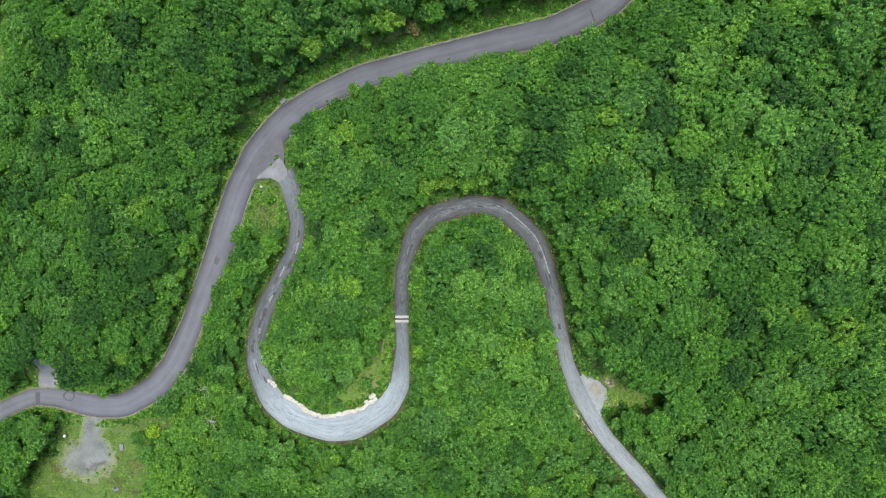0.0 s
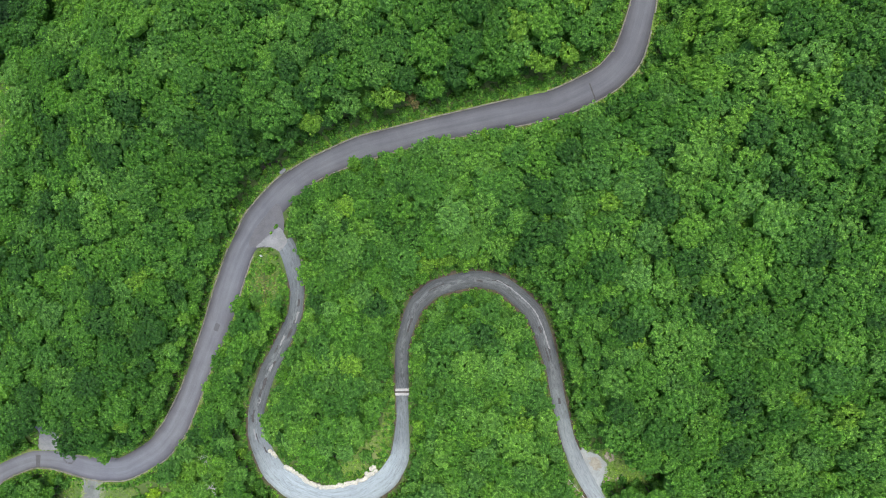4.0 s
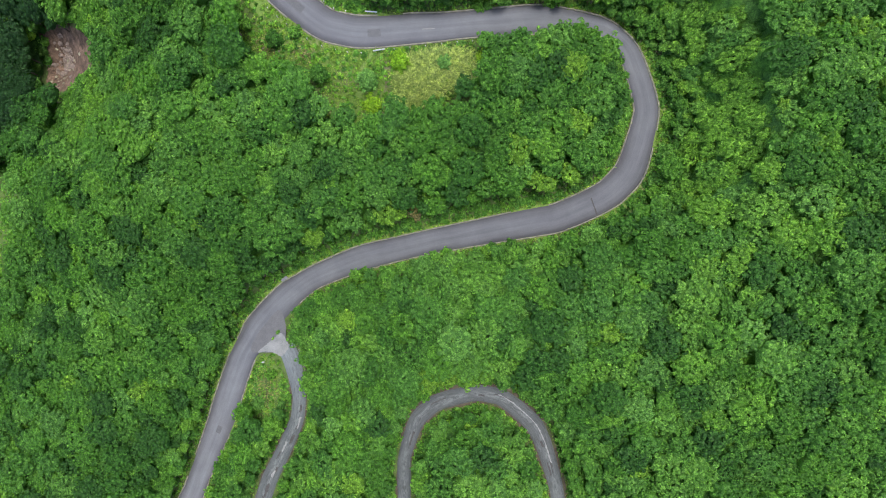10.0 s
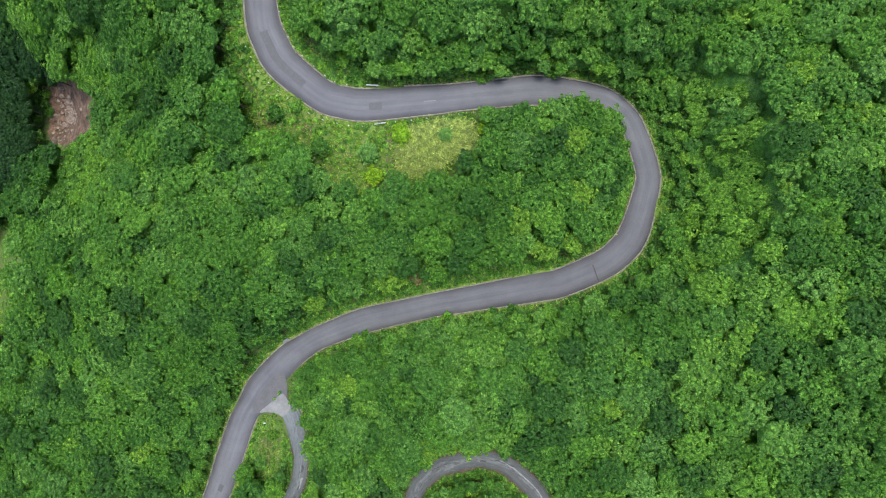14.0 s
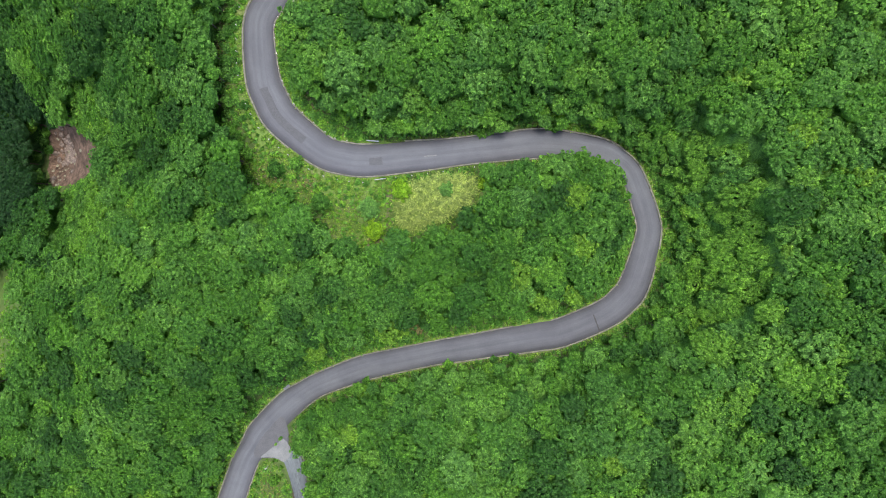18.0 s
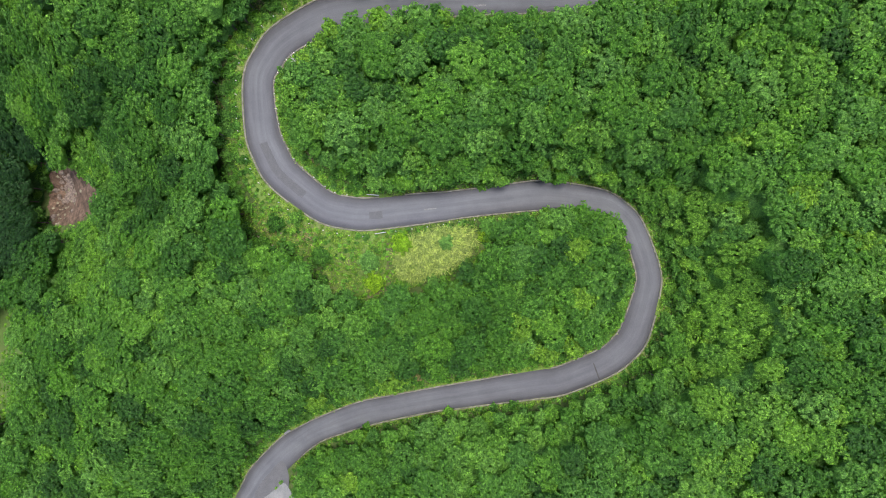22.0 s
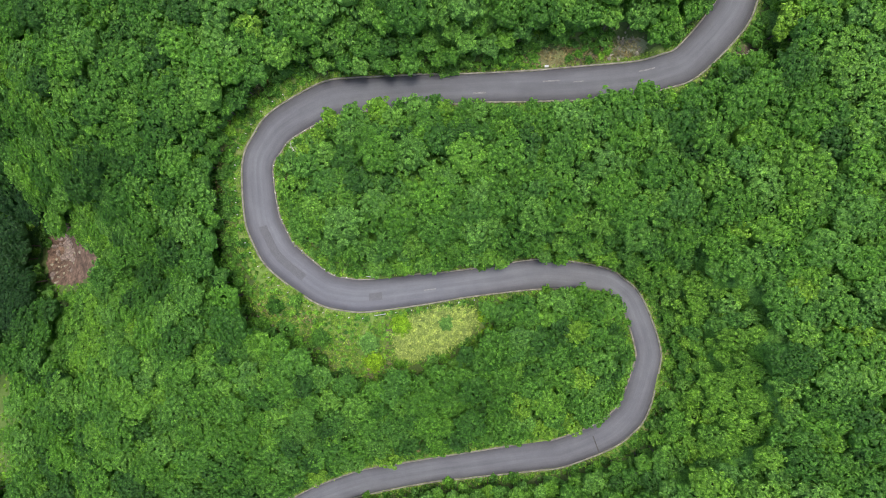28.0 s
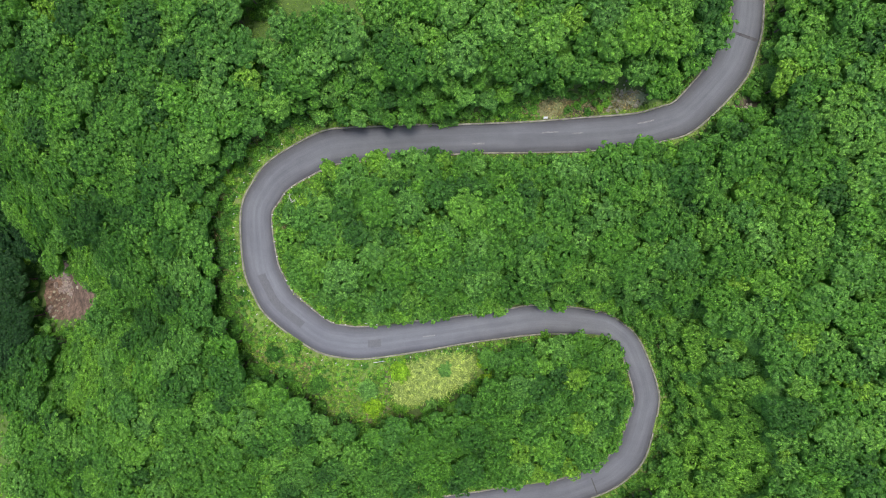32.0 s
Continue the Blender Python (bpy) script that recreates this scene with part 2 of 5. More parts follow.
meadow = mottled("mown_meadow", (0.058, 0.112, 0.024), (0.092, 0.152, 0.036), 0.4, 14, 0.95, 0.4, (0.095, 0.125, 0.042))
gully_rock = mottled("gully_rock", (0.05, 0.034, 0.024), (0.20, 0.135, 0.098), 0.9, 3, 0.9, 0.9, (0.075, 0.05, 0.036))
concrete_pale = mottled("pale_concrete", (0.143, 0.150, 0.151), (0.210, 0.217, 0.218), 0.6, 20, 0.9, 0.3)
white_concrete = mottled("white_concrete", (0.30, 0.305, 0.30), (0.44, 0.445, 0.435), 2.0, 20, 0.85, 0.3)
stone_mat = mottled("broken_stone", (0.13, 0.118, 0.08), (0.30, 0.28, 0.205), 2.5, 15, 0.9, 0.5)
dead_wood = mottled("dead_wood", (0.28, 0.27, 0.25), (0.48, 0.46, 0.43), 4, 30, 0.9, 0.5)
tar_patch = mottled("tar_patch", (0.083, 0.085, 0.091), (0.094, 0.096, 0.102), 1.5, 50, 0.85, 0.3)
tar_seam = mottled("tar_seam", (0.042, 0.042, 0.044), (0.067, 0.066, 0.067), 2, 40, 0.8, 0.3)
lane_patch = mottled("lane_patch", (0.168, 0.176, 0.181), (0.235, 0.244, 0.248), 2, 40, 0.9, 0.3)
worn_paint = mottled("worn_paint", (0.105, 0.105, 0.108), (0.19, 0.19, 0.19), 3, 12, 0.8, 0.2)
bag_cloth = mottled("bag_cloth", (0.38, 0.37, 0.31), (0.52, 0.505, 0.43), 3, 40, 0.85, 0.3)
white_paint = mottled("white_paint", (0.554, 0.563, 0.554), (0.672, 0.672, 0.664), 4, 30, 0.5, 0.1)
steel = mottled("grate_steel", (0.06, 0.06, 0.06), (0.12, 0.11, 0.1), 8, 40, 0.6, 0.2)
steel_light = mottled("post_steel", (0.4, 0.41, 0.42), (0.55, 0.56, 0.57), 8, 40, 0.5, 0.1)
reflector = mottled("reflector_band", (0.5, 0.16, 0.03), (0.6, 0.22, 0.05), 8, 40, 0.4, 0.1)
reed_mat = leafy("reed_blades", [(0.0, (0.24, 0.33, 0.085)), (0.5, (0.36, 0.44, 0.16)), (1.0, (0.42, 0.47, 0.2))], True, 0.6)

dry_stalk = leafy("dry_stalks", [(0.0, (0.15, 0.13, 0.07)), (0.5, (0.24, 0.21, 0.12)), (1.0, (0.33, 0.30, 0.19))], True, 0.7)
trodden = mottled("trodden_earth", (0.10, 0.098, 0.052), (0.165, 0.155, 0.088), 0.8, 10, 0.95, 0.7, (0.12, 0.16, 0.05))
ring_rubber = mottled("tyre_rubber", (0.066, 0.067, 0.070), (0.092, 0.094, 0.098), 1.5, 20, 0.8, 0.2)
fringe = mottled("gravel_fringe", (0.13, 0.16, 0.075), (0.19, 0.205, 0.125), 0.8, 12, 0.95, 0.7, (0.20, 0.19, 0.15))
damp = mottled("damp_gravel", (0.085, 0.085, 0.075), (0.15, 0.15, 0.135), 0.6, 8, 0.9, 0.6)
tan_grass = mottled("tan_grass", (0.14, 0.15, 0.06), (0.225, 0.215, 0.11), 0.9, 12, 0.95, 0.7, (0.10, 0.15, 0.04))
layby_tan = mottled("tan_gravel", (0.20, 0.19, 0.15), (0.29, 0.275, 0.225), 0.9, 14, 0.95, 0.5)
leaf_dry = leafy("withered_leaves", [(0.0, (0.16, 0.15, 0.06)), (1.0, (0.2, 0.185, 0.08))])
brown_stone = mottled("brown_stone", (0.08, 0.062, 0.05), (0.26, 0.21, 0.18), 2.5, 12, 0.85, 0.6)

# ---- plan: the winding road, the old lane that leaves it, and the lie of the land (x, y, height, width) ----
ROAD_LOWER = [(-100.6, -38.6, 2.4, 3.8), (-97.8, -35.9, 3.0, 3.5), (-90.7, -32.7, 4.2, 3.5), (-86.9, -32.2, 4.8, 3.6), (-83.0, -32.4, 5.4, 3.9), (-75.3, -33.6, 6.6, 4.6), (-71.4, -33.6, 7.2, 4.7), (-67.5, -33.0, 7.8, 4.8), (-60.8, -29.2, 9.0, 5.1), (-58.1, -26.4, 9.6, 5.1), (-55.8, -23.3, 10.2, 5.0), (-52.3, -16.3, 11.4, 4.3), (-50.8, -12.7, 12.0, 4.2), (-49.2, -9.1, 12.6, 4.4), (-46.0, -1.9, 13.8, 5.0), (-44.6, 1.7, 14.4, 5.3), (-43.3, 5.4, 15.1, 5.1), (-40.4, 12.7, 16.3, 4.9), (-38.4, 16.0, 16.9, 5.1), (-36.3, 19.3, 17.6, 5.4), (-30.9, 24.9, 18.8, 5.2), (-27.8, 27.2, 19.4, 4.5), (-24.4, 29.2, 20.0, 4.2), (-17.2, 32.1, 21.3, 4.5)]
ROAD_MIDDLE = [(-13.4, 33.2, 21.9, 4.5), (-9.6, 34.1, 22.5, 4.3), (-2.0, 35.8, 23.7, 4.2), (1.9, 36.5, 24.3, 4.4), (5.7, 37.2, 24.9, 4.5), (13.4, 38.6, 26.0, 4.9), (17.3, 39.3, 26.6, 5.0), (21.1, 40.1, 27.2, 5.0), (28.2, 43.3, 28.3, 5.0), (31.2, 45.7, 28.9, 5.1), (33.4, 48.9, 29.5, 5.1), (35.3, 56.4, 30.6, 4.3), (35.2, 60.3, 31.2, 4.0), (32.4, 67.5, 32.3, 3.6), (29.8, 70.3, 32.9, 3.6), (26.4, 72.1, 33.4, 3.8), (18.7, 73.0, 34.4, 4.6), (14.7, 73.0, 34.9, 4.7), (10.8, 72.6, 35.4, 4.5), (3.1, 71.7, 36.3, 4.3), (-0.8, 71.2, 36.7, 4.5), (-4.7, 70.8, 37.2, 4.8), (-12.5, 70.0, 38.0, 5.0), (-16.4, 70.3, 38.4, 5.0)]
ROAD_UPPER = [(-20.1, 71.5, 38.8, 5.0), (-26.0, 76.3, 39.5, 5.4), (-28.0, 79.7, 39.8, 5.4), (-29.2, 83.4, 40.1, 5.2), (-29.5, 91.0, 40.8, 4.6), (-27.8, 94.5, 41.2, 4.8), (-25.2, 97.4, 41.5, 5.0), (-18.4, 100.9, 42.2, 5.2), (-14.5, 101.5, 42.6, 5.1), (-10.6, 101.7, 43.0, 4.8), (-2.8, 102.0, 43.7, 4.5), (1.1, 102.0, 44.1, 4.2), (5.1, 102.1, 44.4, 4.1), (12.9, 102.1, 45.2, 4.3), (16.8, 102.2, 45.6, 4.5), (20.7, 102.3, 46.0, 4.7), (28.5, 102.8, 46.8, 4.6), (32.3, 103.6, 47.2, 4.7), (35.9, 105.0, 47.7, 4.9), (41.1, 110.7, 48.5, 5.4), (42.7, 114.3, 49.0, 5.2), (43.6, 118.0, 49.4, 4.6), (43.7, 125.9, 50.3, 3.7), (43.6, 129.8, 50.7, 3.7)]
LANE_LOWER = [(-31.5, 15.1, 17.2, 3.4), (-30.2, 12.3, 17.3, 3.4), (-28.8, 6.3, 17.7, 2.7), (-28.8, 3.2, 17.8, 2.6), (-29.3, 0.2, 18.0, 2.7), (-31.8, -5.5, 18.4, 2.9), (-33.2, -8.3, 18.6, 3.0), (-34.5, -11.1, 18.8, 3.1), (-36.2, -17.0, 19.3, 3.0), (-36.4, -20.1, 19.5, 3.0), (-36.0, -23.1, 19.8, 3.3), (-33.2, -28.6, 20.3, 4.3), (-31.0, -30.7, 20.6, 4.5), (-28.4, -32.4, 20.9, 4.6), (-22.5, -34.2, 21.5, 4.6), (-19.5, -34.1, 21.9, 4.8), (-16.5, -33.4, 22.2, 4.9), (-11.2, -30.3, 22.9, 4.2), (-9.3, -27.9, 23.2, 3.8), (-8.1, -25.1, 23.6, 3.4), (-7.6, -18.9, 24.3, 2.3), (-7.6, -15.8, 24.7, 2.2), (-7.6, -12.7, 25.0, 2.3), (-7.6, -6.5, 25.7, 2.4)]
LANE_UPPER = [(-7.3, -3.4, 26.0, 2.3), (-5.4, 2.4, 26.6, 2.8), (-3.4, 4.8, 26.8, 3.0), (-0.9, 6.5, 27.0, 3.0), (5.0, 8.0, 27.3, 2.9), (8.1, 7.8, 27.4, 2.9), (11.0, 6.9, 27.6, 3.0), (15.6, 3.0, 27.7, 3.2), (17.2, 0.4, 27.7, 3.1), (18.3, -2.5, 27.7, 2.9), (20.0, -8.5, 27.7, 2.5), (20.5, -11.6, 27.7, 2.4), (21.1, -14.6, 27.7, 2.4), (22.5, -20.6, 27.6, 2.4), (23.6, -23.6, 27.6, 2.6), (24.8, -26.4, 27.6, 2.8), (27.9, -31.8, 27.5, 2.7), (29.7, -34.4, 27.4, 2.7), (31.7, -36.8, 27.4, 2.8), (35.8, -41.4, 27.3, 2.8), (37.8, -43.8, 27.2, 2.7), (39.8, -46.2, 27.2, 2.6), (43.6, -51.0, 27.1, 2.8), (45.6, -53.5, 27.1, 2.9)]
HILL_WEST = [(-54, 28, 25), (-55, 42, 27), (-55, 54, 27), (-55, 73, 18), (-40, 79, 33), (-77, 53, 14), (-87, 66, 3), (-89, 77, -7), (-48, 24, 18), (-72, 13, 15), (-57, -3, 13), (-77, 2, 12), (-61, 101, 37), (-43, 100, 41), (-44, -34, 10), (-83, -25, 10.5), (-27, 114, 43), (-105, 62, -4), (-104, 92, -3), (-102, 30, 6), (-75, -42, 7), (-90, -62, 3), (-40, -62, 10), (-60, 145, 45)]
HILL_MID = [(-13, 49, 30), (6, 54, 28), (0, 65, 36.3), (-12, 60, 35), (-2, 22, 27), (18, 20, 33), (33, 32, 35), (3, 12, 28), (-9, 17, 21), (-18, -7, 24), (6, -4, 28), (4, -22, 24), (-7, 88, 42), (13, 85, 42), (0, -62, 19), (0, 145, 53)]
HILL_EAST = [(49, 16, 39), (60, -4, 39), (33, -6, 33), (61, -16, 31), (51, -30, 23), (50, 62, 45), (41, 41, 34), (54, 39, 42), (54, 66, 44), (56, 48, 43), (40, 71, 38), (44, 87, 43), (33, 95, 43), (50, 98, 46), (52, 107, 47), (50, -62, 22), (60, 145, 56), (92, 60, 55), (92, 0, 48), (92, -50, 36)]

HILL_CROWN = [(36, 31, 37.5), (41, 36, 38), (51, 55, 44.5), (-42, 40, 27.5), (-35, 51, 30.5), (-43, 66, 31), (8, 57, 32), (30, 21, 36)]


def spaced(rows, step=0.7):
    """The smooth line through rows of numbers, in even steps."""
    a = np.array(rows, float)
    k = np.arange(len(a))
    t = np.linspace(0, len(a) - 1, len(a) * 12)
    i = np.clip(t.astype(int), 0, len(a) - 2)
    f = (t - i)[:, None]
    p0, p1, p2, p3 = a[np.maximum(i - 1, 0)], a[i], a[i + 1], a[np.minimum(i + 2, len(a) - 1)]
    c = 0.5 * (2 * p1 + (p2 - p0) * f + (2 * p0 - 5 * p1 + 4 * p2 - p3) * f ** 2 + (3 * p1 - p0 - 3 * p2 + p3) * f ** 3)
    s = np.r_[0, np.cumsum(np.hypot(np.diff(c[:, 0]), np.diff(c[:, 1])))]
    g = np.linspace(0, s[-1], max(3, int(s[-1] / step)))
    return np.stack([np.interp(g, s, c[:, j]) for j in range(c.shape[1])], 1), g


MAIN, MAIN_S = spaced(ROAD_LOWER + ROAD_MIDDLE + ROAD_UPPER)
LANE, LANE_S = spaced(LANE_LOWER + LANE_UPPER)
WAYS = np.vstack([MAIN, LANE])


def sides(line):
    """Unit vectors to the left of a line."""
    d = np.gradient(line[:, :2], axis=0)
    d /= np.linalg.norm(d, axis=1)[:, None]
    return np.stack([-d[:, 1], d[:, 0]], 1)


_pts = np.array(HILL_WEST + HILL_MID + HILL_EAST + HILL_CROWN + [tuple(r[:3]) for r in WAYS[::10]], float)
_n = len(_pts)
_dist = np.linalg.norm(_pts[:, None, :2] - _pts[None, :, :2], axis=2)
_sys = np.zeros((_n + 3, _n + 3))
_sys[:_n, :_n] = -_dist - np.eye(_n) * 0.4
_sys[:_n, _n:] = np.c_[np.ones(_n), _pts[:, :2]]
_sys[_n:, :_n] = _sys[:_n, _n:].T
_w = np.linalg.solve(_sys, np.r_[_pts[:, 2], 0, 0, 0])


def nearest_way(xy):
    """For each point: distance beyond the nearest road's edge, and that road's height."""
    gap, high = np.full(len(xy), 1e9), np.zeros(len(xy))
    for a in range(0, len(xy), 20000):
        b = xy[a:a + 20000]
        d = np.linalg.norm(b[:, None] - WAYS[None, :, :2], axis=2) - WAYS[None, :, 3] / 2
        j = d.argmin(1)
        gap[a:a + 20000], high[a:a + 20000] = d[np.arange(len(b)), j], WAYS[j, 2]
    return gap, high


def land(xy):
    """Height of the ground at points (n, 2): the hill, cut and filled to carry the roads."""
    xy = np.atleast_2d(np.asarray(xy, float))
    near = np.c_[np.clip(xy[:, 0], -125, 110), np.clip(xy[:, 1], -85, 165)]
    z = np.zeros(len(xy))
    for a in range(0, len(xy), 20000):
        b = near[a:a + 20000]
        z[a:a + 20000] = -np.linalg.norm(b[:, None] - _pts[None, :, :2], axis=2) @ _w[:_n] + _w[_n] + b @ _w[_n + 1:]
    gap, high = nearest_way(xy)
    k = np.clip((gap - 0.8) / 8.5, 0, 1)
    k = k * k * (3 - 2 * k)
    bump = 0.25 * np.sin(xy[:, 0] * 0.9 + 1.3 * np.sin(xy[:, 1] * 0.5)) * np.sin(xy[:, 1] * 0.8)
    return (high - 0.14) * (1 - k) + (z + bump) * k


def mesh_of(name, verts, faces, mats, smooth=False, index=None, uv=None, tint=None):
    """One mesh from arrays: verts (n, 3), faces (m, 3 or 4)."""
    me = bpy.data.meshes.new(name)
    faces = np.asarray(faces, np.int32)
    m, c = faces.shape
    me.vertices.add(len(verts))
    me.vertices.foreach_set("co", np.asarray(verts, np.float32).ravel())
    me.loops.add(m * c)
    me.loops.foreach_set("vertex_index", faces.ravel())
    me.polygons.add(m)
    me.polygons.foreach_set("loop_start", np.arange(0, m * c, c, dtype=np.int32))
    for mat in mats:
        me.materials.append(mat)
    if index is not None:
        me.polygons.foreach_set("material_index", np.asarray(index, np.int32))
    if uv is not None:
        me.uv_layers.new(name="UVMap").data.foreach_set("uv", np.asarray(uv, np.float32)[faces.ravel()].ravel())
    if tint is not None:
        me.attributes.new("tint", "FLOAT", "POINT").data.foreach_set("value", np.asarray(tint, np.float32))
    me.update(calc_edges=True)
    me.polygons.foreach_set("use_smooth", np.full(m, smooth))
    return me


def grid_faces(rows, cols, closed=False):
    i = np.arange(rows - 1)[:, None] * cols + np.arange(cols if closed else cols - 1)[None]
    j = np.arange(rows - 1)[:, None] * cols + (np.arange(1, cols + 1) % cols if closed else np.arange(1, cols))[None]
    return np.stack([i, j, j + cols, i + cols], -1).reshape(-1, 4)


def part(name, me, parent=None, label=""):
    ob = new(name, me)
    ob.parent = parent
    return tagged(ob, label)


def thing(name, label, category, m=None, group="", kind=""):
    e = new(name)
    e.empty_display_size = 0.3
    if m is not None:
        e.matrix_world = m
    return tagged(e, label, category, group, kind)


# ---- ground: one sheet, fine round the roads, coarse out to the horizon ----
def ground_axis(lo, hi):
    far = np.array([12, 30, 60, 110, 190, 320, 520, 850, 1400.0])
    return np.r_[lo - far[::-1], np.arange(lo, hi + 0.5, 1.0), hi + far]


gx, gy = ground_axis(-112, 96), ground_axis(-74, 150)
gxy = np.stack(np.meshgrid(gx, gy), -1).reshape(-1, 2)
ground = part("ground", mesh_of("ground", np.c_[gxy, land(gxy)], grid_faces(len(gy), len(gx)), [soil], True))
tagged(ground, "dark leaf-littered hillside soil under the forest", "ground", kind="structure")


def ribbon(name, line, run, mat, offs, lifts, label, category, kind="structure", a=0, b=None):
    """A strip swept along a line; offs: distances to the left of the middle, as shares of the half width plus metres; lifts: heights above the line."""
    line, run = line[a:b], run[a:b]
    left, half = sides(line), line[:, 3] / 2
    cols = [np.c_[line[:, :2] + left * (half * s + o)[:, None], line[:, 2] + h] for (s, o), h in zip(offs, lifts)]
    v = np.stack(cols, 1)
    across = np.stack([half * s + o for s, o in offs], 1)
    uv = np.stack([across, np.repeat(run[:, None], len(offs), 1)], -1).reshape(-1, 2)
    me = mesh_of(name, v.reshape(-1, 3), grid_faces(len(line), len(offs))[:, ::-1], [mat], True, uv=uv)
    return tagged(new(name, me), label, category, kind=kind)


ROAD_OFFS = [(1, 0.1), (1, 0.0), (0.6, 0), (0.2, 0), (-0.2, 0), (-0.6, 0), (-1, 0), (-1, -0.1)]
road = ribbon("road", MAIN, MAIN_S, asphalt, ROAD_OFFS, [-0.25, 0, 0.03, 0.05, 0.05, 0.03, 0, -0.25], "worn grey asphalt mountain road winding in hairpins", "road")
lane = ribbon("lane", LANE, LANE_S, old_lane, ROAD_OFFS, [-0.25, -0.01, 0.015, 0.03, 0.03, 0.015, -0.01, -0.25], "narrow cracked old lane, bleached pale on its bends", "lane")


# ---- trees ----
def leaf_quads(rng, at, out, size):
    """Folded leaf blades at places, each facing about along out."""
    n = len(at)
    out = out / np.linalg.norm(out, axis=1)[:, None]
    a = np.cross(out, rng.normal(size=(n, 3)))
    a /= np.linalg.norm(a, axis=1)[:, None]
    b = np.cross(out, a)
    s = (size * rng.uniform(0.7, 1.3, n))[:, None]
    v = np.stack([at - a * s * 0.55, at + b * s * 0.36 + out * s * 0.1, at + a * s * 0.6 - out * s * 0.08, at - b * s * 0.36 + out * s * 0.1], 1)
    return v.reshape(-1, 3)


TUFT = np.array([[0, 1 + k, 1 + (k + 1) % 4] for k in range(4)] + [f for k in range(4) for f in ([1 + k, 5 + 2 * k, 6 + 2 * k], [1 + k, 6 + 2 * k, 1 + (k + 1) % 4], [1 + (k + 1) % 4, 6 + 2 * k, 5 + (2 * k + 2) % 8])])


def tuft_verts(rng, centres, ups, radius):
    """A small leafy rosette at each centre: a domed spray with a ragged star-shaped rim, thirteen corners each."""
    n = len(centres)
    ref = rng.normal(size=(n, 3))
    a = np.cross(ups, ref)
    a /= np.linalg.norm(a, axis=1)[:, None]
    b = np.cross(ups, a)
    t1, t2 = np.arange(4) * 2 * np.pi / 4, np.arange(8) * np.pi / 4
    r = radius * rng.uniform(0.72, 1.3, (n, 1))
    rad = np.concatenate([np.zeros((n, 1)), rng.uniform(0.36, 0.72, (n, 4)), np.where(np.arange(8) % 2, 0.84, 1.3)[None] * rng.uniform(0.75, 1.25, (n, 8))], 1)
    high = np.concatenate([rng.uniform(0.45, 0.8, (n, 1)), rng.uniform(0.25, 0.75, (n, 4)), np.where(np.arange(8) % 2, -0.2, 0.0)[None] + rng.uniform(-0.4, 0.3, (n, 8))], 1)
    ang = np.concatenate([[0], t1, t2])[None] + rng.normal(size=(n, 13)) * 0.16
    v = centres[:, None] + (r * rad * np.cos(ang))[..., None] * a[:, None] + (r * rad * np.sin(ang))[..., None] * b[:, None] + (r * high)[..., None] * ups[:, None]
    return v.reshape(-1, 3)


def tuft_faces(n_verts):
    return (np.arange(n_verts // 13)[:, None, None] * 13 + TUFT[None]).reshape(-1, 3)


def quad_faces(n):
    return np.arange(n * 4).reshape(-1, 4)


def as_tris(f):
    return f if f.shape[1] == 3 else np.concatenate([f[:, [0, 1, 2]], f[:, [0, 2, 3]]])


def joined(pieces):
    v, f, k = [], [], 0
    for a, b in pieces:
        v.append(a)
        f.append(b + k)
        k += len(a)
    return np.concatenate(v), np.concatenate(f)


def spray_leaves(rng, hubs, ups, reach, leaves, size):
    """Sprays of folded leaf blades: each hub carries a small dome of leaves that fan out and droop round its rim. Four corners a leaf."""
    n = len(hubs)
    ref = rng.normal(size=(n, 3))
    a = np.cross(ups, ref)
    a /= np.linalg.norm(a, axis=1)[:, None]
    b = np.cross(ups, a)
    ang = rng.uniform(0, 6.28, (n, 1)) + np.arange(leaves) * 2.39996 + rng.normal(size=(n, leaves)) * 0.3
    q = np.sqrt((np.arange(leaves) + 0.4) / leaves) * rng.uniform(0.85, 1.15, (n, leaves))
    own = reach * rng.uniform(0.7, 1.25, (n, 1))
    out = np.cos(ang)[..., None] * a[:, None] + np.sin(ang)[..., None] * b[:, None]
    at = hubs[:, None] + out * (own * q)[..., None] + ups[:, None] * (own * (0.5 - 0.85 * q * q) + rng.normal(size=(n, leaves)) * 0.05 * reach)[..., None]
    face = ups[:, None] * 1.0 + out * (1.05 * q)[..., None] + rng.normal(size=(n, leaves, 3)) * 0.26
    return leaf_quads(rng, at.reshape(-1, 3), face.reshape(-1, 3), size)


